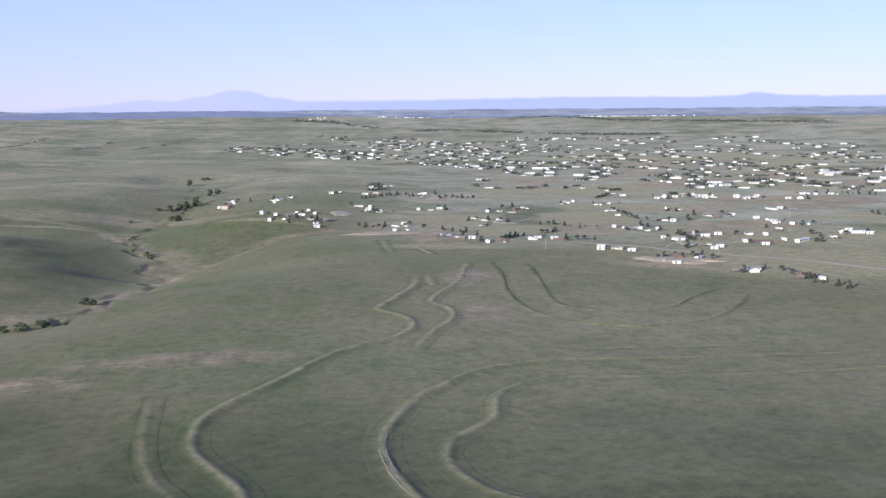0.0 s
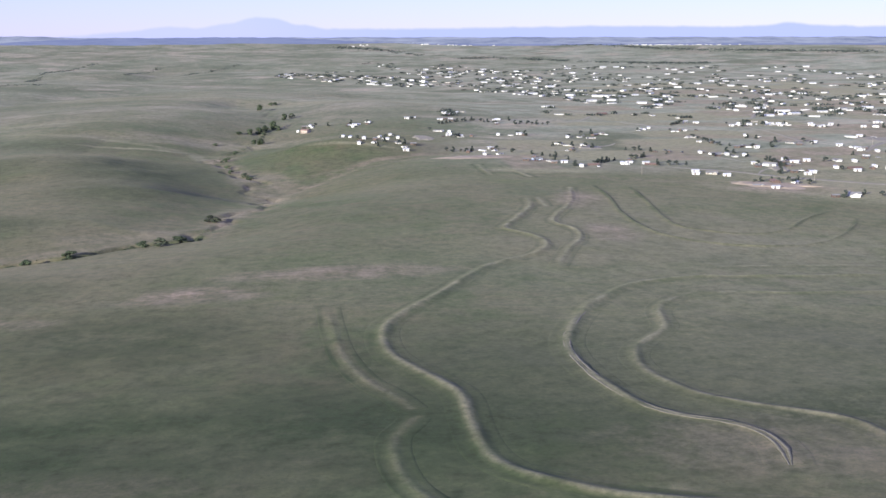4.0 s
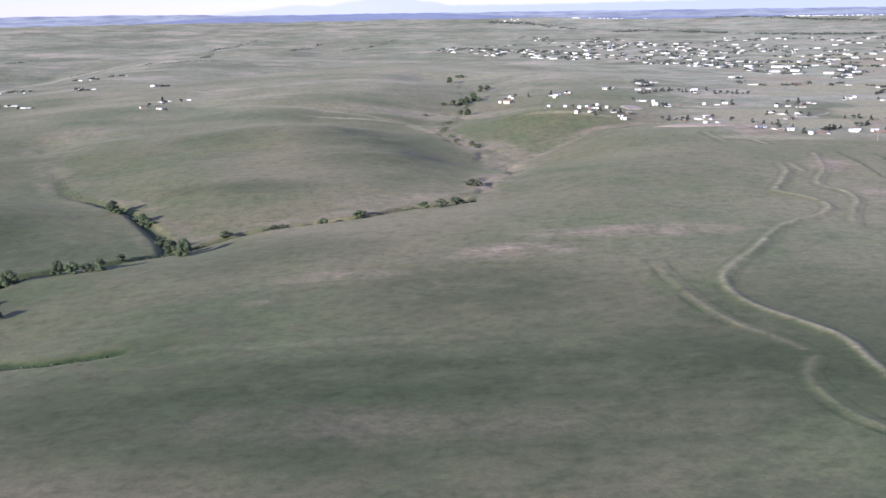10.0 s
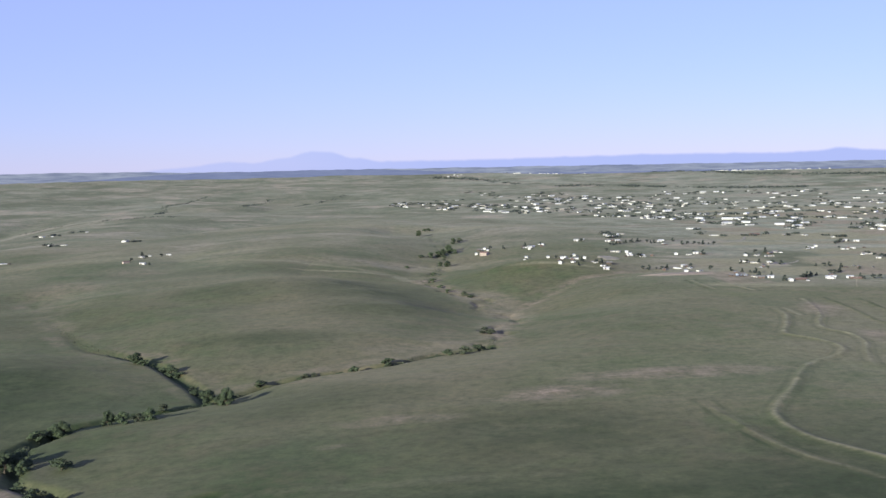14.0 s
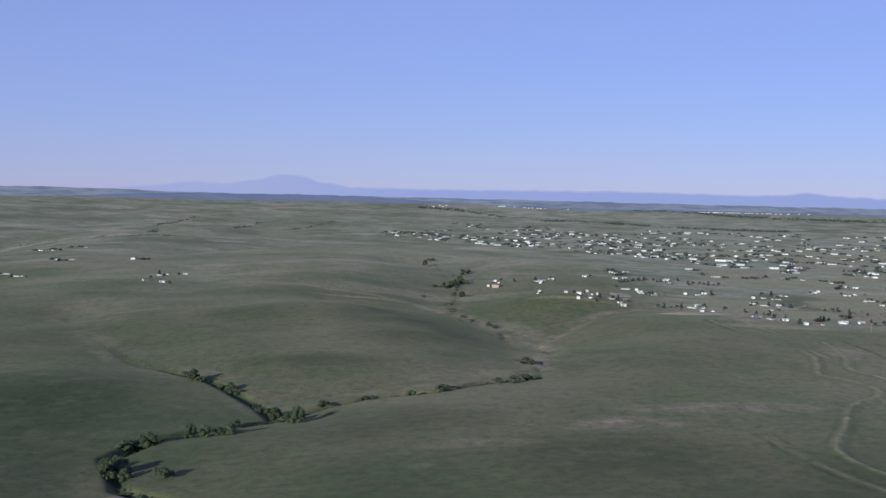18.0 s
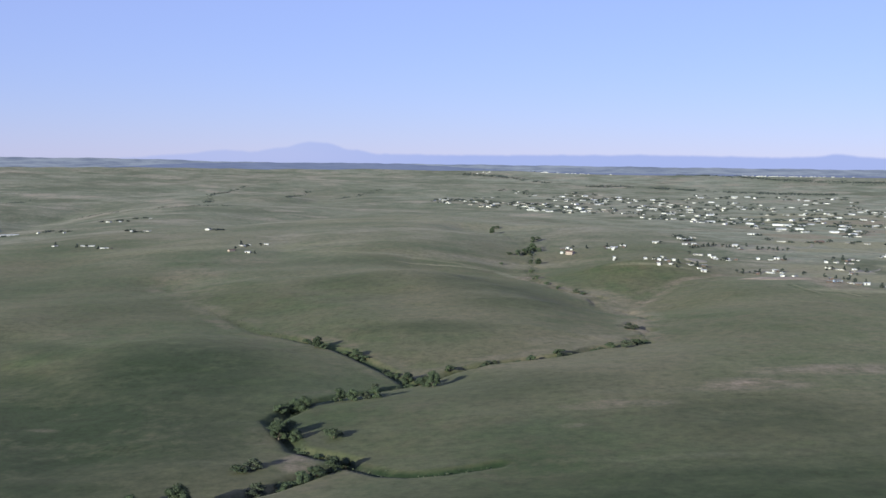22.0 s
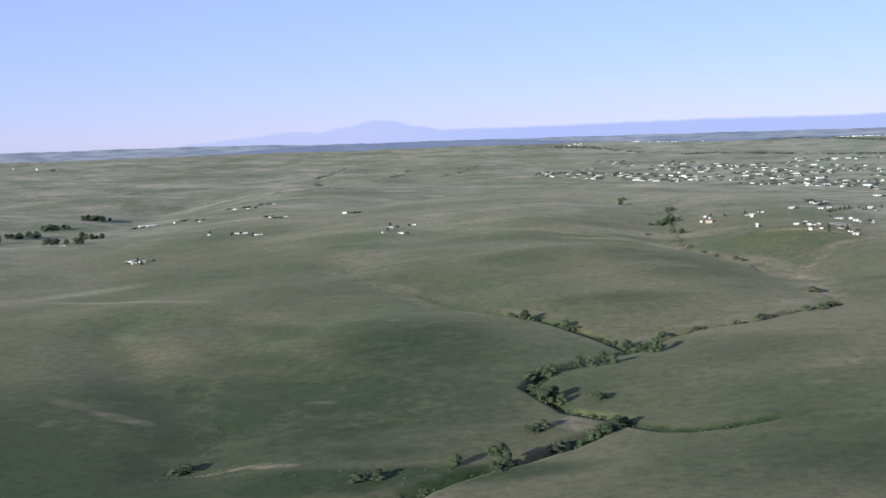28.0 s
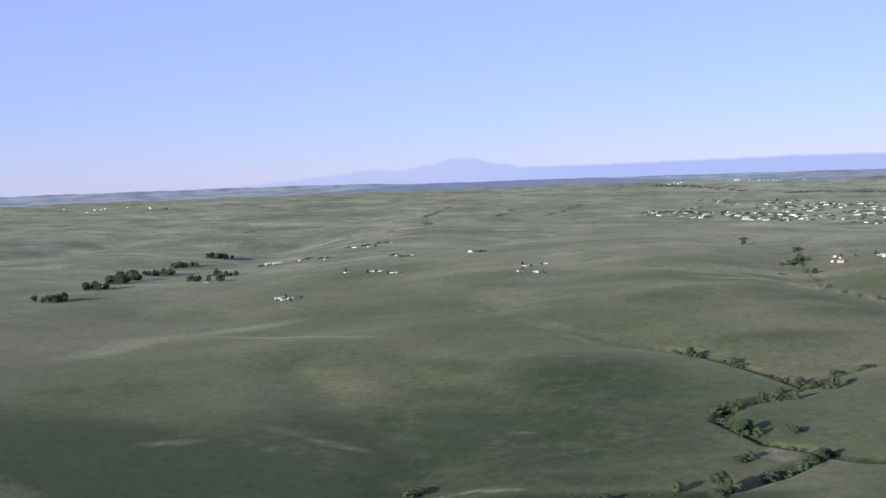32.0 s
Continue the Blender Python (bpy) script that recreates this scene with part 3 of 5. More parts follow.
def terrain():
    """One sheet of ground, fine along the creek, coarse towards the horizon."""
    xs = axis_lines([(-5000, -2600, 160), (-2600, -1400, 60), (-1400, -720, 14), (-720, -480, 4.0), (-480, -200, 2.6), (-200, 220, 3.0), (220, 420, 8), (420, 1300, 30), (1300, 4700, 130)])
    ys = axis_lines([(-900, 0, 60), (0, 270, 12), (270, 700, 2.6), (700, 1150, 4.0), (1150, 1500, 8), (1500, 2200, 16), (2200, 3600, 32), (3600, 4700, 50)])
    gx, gy = np.meshgrid(xs, ys)
    gz = height(gx, gy, True)
    nx, ny = len(xs), len(ys)
    co = np.stack([gx, gy, gz], -1).reshape(-1, 3)
    i = np.arange(nx * ny).reshape(ny, nx)
    quads = np.stack([i[:-1, :-1], i[:-1, 1:], i[1:, 1:], i[1:, :-1]], -1).reshape(-1, 4)
    me = bpy.data.meshes.new("ground")
    me.from_pydata(co.tolist(), [], quads.tolist())
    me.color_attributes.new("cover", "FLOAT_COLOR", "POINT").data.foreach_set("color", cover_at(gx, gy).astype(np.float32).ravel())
    me.polygons.foreach_set("use_smooth", np.ones(len(me.polygons), bool))
    me.materials.append(GROUND)
    tagged(new("ground", me), "rolling green-grey prairie grass with bare patches and gullies", "ground", kind="structure")


terrain()


# ---- tracks, banks and roads ----
def ribbon(name, line, profile, mat, label, category, step=3.0, wobble=0.25):
    """A strip along the line: profile is (offset across, height over the ground)."""
    p = smooth_line(line, step)
    d = np.gradient(p, axis=0)
    d /= np.hypot(*d.T)[:, None]
    side = np.stack([-d[:, 1], d[:, 0]], -1)
    verts, faces = [], []
    m = len(profile)
    for k in range(len(p)):
        fade = min(1.0, 0.3 + k / 6, 0.3 + (len(p) - 1 - k) / 6)
        w = fade * (1 + wobble * noise.noise((p[k, 0] * 0.06, p[k, 1] * 0.06, 3.1)) + 0.35 * noise.noise((p[k, 0] * 0.2, p[k, 1] * 0.2, 7.1)))
        for across, up in profile:
            x, y = p[k] + side[k] * across * w
            verts.append((x, y, ground_z(x, y) + up * fade))
    for k in range(len(p) - 1):
        for j in range(m - 1):
            a = k * m + j
            faces.append((a, a + 1, a + m + 1, a + m))
    me = bpy.data.meshes.new(name)
    me.from_pydata(verts, [], faces)
    bm = bmesh.new()
    bm.from_mesh(me)
    bmesh.ops.recalc_face_normals(bm, faces=bm.faces)
    if sum(f.normal.z for f in bm.faces) < 0:
        bmesh.ops.reverse_faces(bm, faces=bm.faces)
    bm.to_mesh(me)
    bm.free()
    me.polygons.foreach_set("use_smooth", np.ones(len(me.polygons), bool))
    me.materials.append(mat)
    return tagged(new(name, me), label, category, kind="structure")


def bank(name, line, rise, half, label):
    """A soft earth bank along the line, grown over with the same grass as the ground round it."""
    p = smooth_line(line, 2.0)
    d = np.gradient(p, axis=0)
    d /= np.hypot(*d.T)[:, None]
    side = np.stack([-d[:, 1], d[:, 0]], -1)
    across = np.linspace(-3.0 * half, 3.0 * half, 17)
    along = np.arange(len(p))
    fade = np.clip(np.minimum(along, along[::-1]) / 14.0, 0, 1)
    uneven = 0.7 + 0.6 * bumps(p[:, 0] * 1.0, p[:, 1] * 1.0, 11.0)
    drift = (bumps(p[:, 0] + 50, p[:, 1], 17.0) - 0.5) * 1.6
    xy = p[:, None, :] + side[:, None, :] * across[None, :, None]
    gx, gy = xy[..., 0], xy[..., 1]
    form = np.exp(-(((across[None, :] - drift[:, None]) / half) ** 2))
    z = height(gx, gy, True) + (rise * form * (fade * uneven)[:, None]) + 0.05 - 0.25 * (np.abs(across) > 2.7 * half)[None, :]
    n, m = len(p), len(across)
    i = np.arange(n * m).reshape(n, m)
    quads = np.stack([i[:-1, :-1], i[1:, :-1], i[1:, 1:], i[:-1, 1:]], -1).reshape(-1, 4)
    me = bpy.data.meshes.new(name)
    me.from_pydata(np.stack([gx, gy, z], -1).reshape(-1, 3).tolist(), [], quads.tolist())
    if sum(f.normal.z for f in me.polygons) < 0:
        me.flip_normals()
    me.color_attributes.new("cover", "FLOAT_COLOR", "POINT").data.foreach_set("color", cover_at(gx, gy).astype(np.float32).ravel())
    me.polygons.foreach_set("use_smooth", np.ones(len(me.polygons), bool))
    me.materials.append(GROUND)
    tagged(new(name, me), label, "bank", kind="structure")


FLAT_ROAD = [(-3.4, -0.1), (-2.8, 0.15), (0, 0.22), (2.8, 0.15), (3.4, -0.1)]
bank("bank_main", TRACK_MAIN, 0.75, 2.6, "low curving earth bank grown over with pale grass")
for number, side in ((1, -1.0), (2, 1.0)):
    ribbon(f"dirt_track_{number}", TRACK_MAIN[6:], [(side - 0.5, 0.5), (side - 0.25, 0.68), (side + 0.25, 0.68), (side + 0.5, 0.5)], DIRT, "worn pale wheel rut along the bank", "track", wobble=0.15)
bank("bank_west", BANK_WEST, 0.8, 2.6, "winding earth bank with worn pale grass")
bank("bank_inner", BANK_G, 0.6, 2.2, "faint winding bank in the grass")
for number, line in enumerate(CONTOUR_BANKS):
    bank(f"bank_{number + 3}", line, 0.65 if number in (1, 2) else 0.32 if number > 5 else 0.55, 1.5 if number in (1, 2) else 2.0, "grassed contour bank curving over the slope")
ribbon("road_1", [(110, 985), (159, 968), (194, 935), (250, 916), (285, 887), (330, 845), (420, 800)], FLAT_ROAD, GRAVEL, "pale gravel road along the settlement's edge", "road", 6)
ribbon("road_2", [(316, 1105), (332, 1140), (364, 1195), (395, 1178), (440, 1150), (560, 1120)], FLAT_ROAD, GRAVEL, "pale gravel lane between houses", "road", 6)
ribbon("road_3", [(-60, 2150), (30, 2280), (250, 2420), (500, 2500), (900, 2560)], FLAT_ROAD, GRAVEL, "pale gravel road through the houses", "road", 12)
ribbon("road_4", [(300, 1500), (360, 1700), (420, 1900), (470, 2150), (480, 2400)], FLAT_ROAD, GRAVEL, "pale gravel road between houses", "road", 12)

NARROW = [(-2.0, -0.1), (-1.5, 0.15), (0, 0.2), (1.5, 0.15), (2.0, -0.1)]
LANES = [
    [(252, 1441), (284, 1276), (276, 1154)], [(31, 1175), (47, 1152), (81, 1162), (91, 1190)], [(-105, 1298), (-77, 1300)], [(179, 955), (191, 983), (203, 987)], [(267, 1692), (309, 1636), (377, 1733)], [(-33, 1414), (11, 1471)],
    [(323, 999), (340, 951)], [(193, 1750), (242, 1841), (263, 1747)], [(340, 2125), (328, 1980)], [(159, 1087), (185, 1032)], [(45, 1424), (85, 1466), (100, 1541)],
    [(-365, 3430), (-136, 3445), (28, 3440), (188, 3384), (404, 3250), (623, 3148), (814, 3023), (1029, 2791)], [(414, 2197), (545, 2218), (639, 2111)], [(122, 1451), (156, 1389), (176, 1334)],
]
for number, line in enumerate(LANES):
    ribbon(f"road_{number + 5}", line, NARROW if number < 11 else [(a * 2.2, u) for a, u in NARROW], GRAVEL, "narrow pale dirt lane between the houses", "road", 5 if number < 11 else 12, 0.3)


# ---- parts ----
def part(name, bm, mat, parent, label=""):
    me = bpy.data.meshes.new(name)
    bm.to_mesh(me)
    bm.free()
    me.materials.append(mat)
    ob = new(name, me)
    ob.parent = parent
    if label:
        ob["label"] = label
    return ob


def block(w, d, h, x=0, y=0, z=0):
    """A box on z, centred in x and y, its upright edges slightly rounded off."""
    bm = bmesh.new()
    bmesh.ops.create_cube(bm, size=1.0, matrix=Matrix.Translation((x, y, z + h / 2)) @ Matrix.Diagonal((w, d, h, 1)))
    return bm


def gabled(w, d, h, rise):
    """Walls of a house with two gable ends, closed below and above."""
    bm = bmesh.new()
    a, b = w / 2, d / 2
    lo = [bm.verts.new(v) for v in ((-a, -b, -1.2), (a, -b, -1.2), (a, b, -1.2), (-a, b, -1.2))]
    hi = [bm.verts.new(v) for v in ((-a, -b, h), (a, -b, h), (a, b, h), (-a, b, h))]
    e, f = bm.verts.new((-a, 0, h + rise)), bm.verts.new((a, 0, h + rise))
    for vs in ((lo[0], lo[1], hi[1], hi[0]), (lo[2], lo[3], hi[3], hi[2]), (lo[1], lo[2], hi[2], f, hi[1]), (lo[3], lo[0], hi[0], e, hi[3]),
               (lo[3], lo[2], lo[1], lo[0]), (hi[0], hi[1], f, e), (hi[2], hi[3], e, f)):
        bm.faces.new(vs)
    return bm


def roof_of(w, d, h, rise, over=0.45, thick=0.18):
    """Two slopes with eaves that stand over the walls, and real thickness."""
    bm = bmesh.new()
    a, b = w / 2 + over, d / 2
    drop = rise * over / b
    prof = [(-b - over, h - drop), (0, h + rise), (b + over, h - drop), (b + over, h - drop + thick), (0, h + rise + thick), (-b - over, h - drop + thick)]
    ends = [[bm.verts.new((x, y, z + 0.03)) for y, z in prof] for x in (-a, a)]
    for k in range(6):
        n = (k + 1) % 6
        bm.faces.new((ends[0][k], ends[0][n], ends[1][n], ends[1][k]))
    for e, order in ((ends[0], (0, 5, 4, 1)), (ends[0], (1, 4, 3, 2)), (ends[1], (0, 1, 4, 5)), (ends[1], (1, 2, 3, 4))):
        bm.faces.new([e[k] for k in order])
    bmesh.ops.recalc_face_normals(bm, faces=bm.faces)
    return bm


def house(name, w, d, h, rise, walls, roof, label, category="house", windows=3, doors=1, chimney=False, porch=False, wide_door=False, framed=True, wing=False):
    top = tagged(new(name), label, category)
    part("wall", gabled(w, d, h, rise), walls, top)
    part("roof", roof_of(w, d, h, rise), roof, top)
    for sy in (-1, 1):
        for k in range(windows):
            x = (k + 0.5) / windows * w - w / 2 + (0.7 if windows > 1 else 0)
            win = part("window", block(1.3, 0.14, 1.1, x, sy * (d / 2 + 0.03), 0.95), GLASS, top)
            if framed:
                part("frame", block(1.55, 0.08, 1.35, x, sy * (d / 2 + 0.02), 0.82), TIMBER if walls is not WHITE else WHITE, win)
    if wing:
        bm = gabled(d * 0.75, w * 0.34, h - 0.25, rise * 0.8)
        bmesh.ops.transform(bm, matrix=pose(w * 0.27, -d * 0.62, 0, 0, 0, 90), verts=bm.verts)
        side = part("wing", bm, walls, top)
        bm = roof_of(d * 0.75, w * 0.34, h - 0.25, rise * 0.8)
        bmesh.ops.transform(bm, matrix=pose(w * 0.27, -d * 0.62, 0, 0, 0, 90), verts=bm.verts)
        part("wing_roof", bm, roof, side)
        part("garage_door", block(w * 0.2, 0.12, 2.1, w * 0.27, -d * 0.995 - 0.03, 0), TIMBER, side)
    if doors:
        part("door", block(0.95, 0.16, 2.05, -w / 2 + 1.3, -d / 2 - 0.03, 0.02), RUST, top)
    if wide_door:
        part("wide_door", block(min(3.2, w * 0.5), 0.18, min(3.0, h - 0.3), w * 0.12, -d / 2 - 0.03, 0), ROOF_GREY, top)
    if chimney:
        part("chimney", block(0.7, 0.7, 1.6, w * 0.2, d * 0.1, h + rise * 0.5), RUST, top)
    if porch:
        part("porch", block(w * 0.4, 1.8, 0.3, -w * 0.15, -d / 2 - 1.0, -0.05), TIMBER, top)
    return top


PLAIN = [
    house("house", 13, 7.5, 2.4, 1.9, WHITE, ROOF_GREY, "white ranch house with a grey roof and a garage wing", chimney=True, porch=True, wing=True),
    house("house", 12, 7, 2.5, 1.9, CREAM, ROOF_GREY, "cream ranch house with grey shingles and a garage wing", chimney=True, wing=True),
    house("mobile_home", 16, 4.6, 2.7, 0.6, WHITE, ROOF_PALE, "long white mobile home with a low roof", "mobile home", windows=4),
    house("house", 11, 8, 3.8, 2.2, WHITE, ROOF_GREY, "two-storey white house with a grey roof and a wing", windows=3, chimney=True, wing=True),
    house("barn", 13, 9, 3.3, 1.9, WHITE, ROOF_GREY, "white metal barn with a grey roof and a wide door", "barn", windows=1, doors=0, wide_door=True),
    house("house", 12, 7.5, 2.6, 2.0, RUST, ROOF_RED, "red-brown board house with red shingles", porch=True),
    house("house", 11, 7, 2.6, 1.9, BLUE, ROOF_GREY, "blue-grey house with a dark roof and a wing", wing=True),
    house("shed", 4.5, 3.2, 2.3, 0.6, WHITE, ROOF_PALE, "small white metal shed in a yard", "shed", windows=0),
    house("shed", 5.0, 3.6, 2.4, 0.8, RUST, ROOF_GREY, "small brown board shed in a yard", "shed", windows=1),
    house("house", 12, 9, 5.4, 2.6, ROSE, ROOF_RED, "tall rose stucco house above the creek", windows=4, chimney=True),
    house("long_barn", 34, 8, 3.6, 1.2, WHITE, ROOF_PALE, "long white metal barn on the slope", "barn", windows=6, doors=0, wide_door=True),
]
FAR_KINDS = list(range(len(PLAIN), len(PLAIN) + 4))
PLAIN += [
    house("house", 13, 7.5, 2.5, 1.7, WHITE, ROOF_PALE, "white house with a pale roof on a far lane", windows=1, framed=False),
    house("mobile_home", 16, 4.8, 2.7, 0.6, WHITE, ROOF_PALE, "white mobile home on a far lane", "mobile home", windows=2, doors=0, framed=False),
    house("house", 12, 7.5, 2.5, 1.8, CREAM, ROOF_GREY, "cream house with a grey roof on a far lane", windows=1, framed=False),
    house("house", 11, 8, 3.6, 2.0, WHITE, ROOF_GREY, "tall white house on a far lane", windows=2, doors=0, framed=False),
]
WIDTHS = [13, 12, 16, 11, 13, 12, 11, 4.5, 5.0, 12, 34, 13, 16, 12, 11]
pick = random.Random(7)
TAKEN = []
placed = set()


def settle(kind, x, y, turn, scale=1.0):
    """Stands a house of that kind at a place on the ground; the first of each kind is the model itself."""
    m = pose(x, y, ground_z(x, y), 0, 0, turn) @ Matrix.Diagonal((scale * (1.1 if y > 1450 else 1.18), scale, scale * (0.82 if y > 1450 else 0.8), 1))
    TAKEN.append((x, y))
    if kind in placed:
        return copy_thing(PLAIN[kind], m)
    placed.add(kind)
    PLAIN[kind].matrix_basis = m
    return PLAIN[kind]


def fitting(width):
    if width < 8:
        return pick.choice((7, 7, 8)), 0.9 + 0.12 * (width - 5)
    if width > 28:
        return 10, width / 34
    kind = pick.choice((0, 0, 2, 2, 0, 1, 4, 3) if width < 15 else (2, 4, 0, 2))
    return kind, min(1.0, max(0.6, 0.72 * width / WIDTHS[kind]))


NEAR_LANE = [
    (140, 949, 11), (163, 888, 11), (180, 905, 12), (195, 902, 6), (223, 849, 14), (255, 828, 17),
    (77, 999, 5), (81, 1013, 5), (48, 992, 10), (98, 998, 11), (2, 1031, 8), (14, 1019, 8),
    (172, 1092, 14), (185, 1071, 11), (201, 1004, 12), (229, 1031, 7), (211, 965, 5), (268, 1037, 14),
    (269, 991, 12), (303, 995, 19), (336, 1017, 11), (359, 1037, 22), (341, 1103, 12), (316, 1145, 10),
    (314, 1118, 9), (304, 1068, 5), (219, 1150, 15), (211, 1155, 7), (266, 1184, 9), (274, 1182, 6),
    (251, 1255, 9),
]
MIDDLE_LANE = [
    (179, 1251, 12), (186, 1334, 11), (172, 1314, 11), (178, 1204, 4), (60, 1255, 10), (71, 1241, 10),
    (78, 1272, 7), (53, 1145, 10), (40, 1118, 6), (32, 1178, 13), (41, 1165, 8), (-13, 1266, 9),
    (141, 1339, 4), (131, 1108, 5), (261, 1396, 6), (293, 1452, 12), (297, 1404, 7), (310, 1401, 10),
    (319, 1394, 10), (345, 1389, 7), (366, 1396, 13), (344, 1239, 15), (367, 1238, 8), (414, 1373, 23),
    (443, 1444, 15), (217, 1429, 6), (208, 1506, 9), (184, 1563, 11), (160, 1575, 10),
]
BACK_LANE = [
    (200, 1728, 8), (221, 1742, 14), (119, 1573, 19), (60, 1547, 11), (58, 1734, 20), (107, 1963, 8),
    (128, 1878, 10), (172, 2055, 30), (30, 2175, 21), (-6, 2308, 15), (313, 1696, 14), (348, 1838, 18),
    (359, 1813, 12), (391, 1861, 12), (377, 1646, 22), (417, 1676, 11), (477, 1820, 15), (453, 1721, 12),
    (441, 1591, 5), (470, 1435, 5), (481, 1431, 5), (540, 1551, 16), (485, 1577, 13), (495, 1566, 11),
    (603, 1843, 38), (622, 1765, 11), (603, 1996, 13),
]
WEST_ROW = [
    (-496, 2993, 9), (-465, 2965, 13), (-450, 2934, 13), (-441, 2975, 9), (-422, 2932, 11), (-408, 3083, 13),
    (-391, 2945, 12), (-386, 3341, 15), (-350, 2935, 13), (-364, 3534, 6), (-319, 2903, 13), (-318, 3453, 6),
    (-310, 3499, 12), (-285, 3455, 11), (-286, 2845, 13), (-256, 2834, 9), (-261, 3405, 9), (-237, 2797, 15),
    (-199, 2730, 12), (-212, 3032, 13), (-184, 3017, 13), (-172, 2931, 12), (-165, 3444, 12), (-143, 3404, 15),
]
CENTRE_ROW = [
    (-128, 2964, 9), (-117, 2629, 9), (-98, 2921, 15), (-88, 2979, 9), (-65, 3428, 13), (-51, 3324, 12),
    (-78, 2738, 15), (-51, 2761, 6), (-30, 2804, 15), (-34, 2600, 6), (-32, 2512, 9), (9, 3080, 13),
    (12, 2670, 6), (1, 2469, 11), (60, 3049, 6), (17, 2467, 11), (82, 2938, 12), (48, 2475, 13),
    (48, 2280, 15), (92, 2434, 12), (147, 2733, 15), (101, 2197, 12), (198, 2912, 12), (262, 3313, 15),
]
EAST_ROW = [
    (119, 2162, 13), (254, 3012, 12), (310, 3316, 9), (151, 2131, 11), (262, 2788, 6), (181, 2233, 6),
    (165, 2031, 9), (296, 2711, 12), (215, 2259, 9), (238, 2273, 11), (443, 3341, 15), (445, 3257, 12),
    (277, 2275, 15), (386, 2774, 11), (319, 2333, 12), (372, 2493, 13), (323, 2189, 12), (274, 1971, 13),
    (608, 3279, 11), (602, 3168, 13), (540, 2880, 13), (545, 2828, 12), (603, 3329, 13), (553, 3293, 9),
]
CREEK_HOMES = [
    (-197, 1366, 4), (-188, 1366, 7), (-177, 1369, 7), (-246, 1344, 10), (-243, 1380, 6), (-198, 1263, 10),
    (-174, 1137, 7), (-150, 1118, 8), (-153, 1242, 6), (-145, 1214, 11), (-127, 1130, 9), (-120, 1113, 10),
    (-125, 1425, 5), (-93, 1417, 7), (-87, 1483, 7), (-80, 1490, 5), (-66, 1524, 12), (-92, 1306, 15),
    (-80, 1254, 6), (-67, 1246, 11), (-23, 1443, 7), (-25, 1390, 6), (-45, 1116, 9), (-30, 1070, 10),
]
OUTLYING = [
    (-941, 1132, 20), (-926, 1124, 7), (-931, 1112, 5), (-1201, 1869, 36), (-1150, 1871, 6), (-1093, 1845, 4), (-1128, 1354, 13), (-1210, 1654, 5),
    (-925, 1380, 11), (-880, 1381, 16), (-850, 1356, 11), (-916, 1668, 4), (-886, 1652, 12), (-1097, 2082, 15),
    (-1058, 2034, 12), (-1039, 2158, 11), (-781, 1619, 18), (-657, 1255, 10), (-657, 1316, 9), (-635, 1248, 6),
    (-632, 1340, 4), (-2121, 3500, 11),
]
SPECIAL = [(163, 887, 1), (180, 905, 5), (257, 832, 5), (47, 988, 5), (97, 992, 5), (2, 1033, 6), (270, 994, 5), (-243, 1325, 9), (120, 1585, 5), (-94, 1337, 5),
           (-658, 1264, 9), (-1199, 1865, 10), (-189, 1247, 6), (223, 852, 0), (304, 1001, 2), (200, 1001, 4), (-941, 1132, 4), (-772, 1572, 2), (-876, 1367, 2)]
for lane, row in (("near lane", NEAR_LANE), ("middle lane", MIDDLE_LANE), ("back lane", BACK_LANE), ("west row", WEST_ROW), ("centre row", CENTRE_ROW), ("east row", EAST_ROW), ("homes by the creek", CREEK_HOMES), ("outlying homes", OUTLYING)):
    for x, y, width in row:
        if lane in ("centre row", "east row") and any((x - a) ** 2 + (y - b) ** 2 < 28**2 for a, b in TAKEN):
            continue
        kind, size = fitting(width)
        if lane == "homes by the creek":
            size = size * 0.85
        for sx, sy, special in SPECIAL:
            if abs(x - sx) < 7 and abs(y - sy) < 26:
                kind, size = special, min(1.05, max(0.65, 0.82 * width / WIDTHS[special]))
        tagged(settle(kind, x, y, pick.choice((0, 8, -12, 24, -30, 45, -55, 75, 90)) + (35 if kind == 10 else 0), size), group=lane)

# the far side of the settlement, house by house
BACK_EDGE = [(-610, 3050), (-359, 3450), (-68, 3500), (342, 3400), (820, 3280), (1100, 3200)]
FRONT_EDGE = [(-518, 2892), (-298, 2706), (-108, 2483), (107, 1922), (320, 1560), (640, 1350)]
tries = 0
FAR_COUNT = 0
while FAR_COUNT < 320 and tries < 9000:
    tries += 1
    u = 5 * pick.random() ** 0.8
    i = min(4, int(u))
    far_end, near_end = (Vector(e[i]).lerp(Vector(e[i + 1]), u - i) for e in (BACK_EDGE, FRONT_EDGE))
    v = pick.random()
    depth = 1 / ((1 - v) / far_end.y + v / near_end.y)
    x, y = near_end.lerp(far_end, (depth - near_end.y) / (far_end.y - near_end.y))
    if (u < 1.6 and v < 0.55) or any((x - a) ** 2 + (y - b) ** 2 < 20**2 for a, b in TAKEN):
        continue
    kind = pick.choice(FAR_KINDS + FAR_KINDS[:2])
    tagged(settle(kind, x, y, pick.choice((0, 8, -14, 28, -35, 60, 85)), pick.uniform(0.75, 1.05)), group="far lanes")
    FAR_COUNT += 1
for x, y in [p for p in TAKEN if p[1] < 1500 and p[0] > -260]:
    for _ in range(pick.choice((0, 1, 1, 2, 3))):
        a = pick.uniform(0, 6.28)
        tagged(copy_thing(PLAIN[pick.choice((7, 7, 8))], pose(x + 15 * math.cos(a), y + 15 * math.sin(a), ground_z(x + 15 * math.cos(a), y + 15 * math.sin(a)), 0, 0, pick.choice((0, 10, 90)))), group="sheds in the yards")
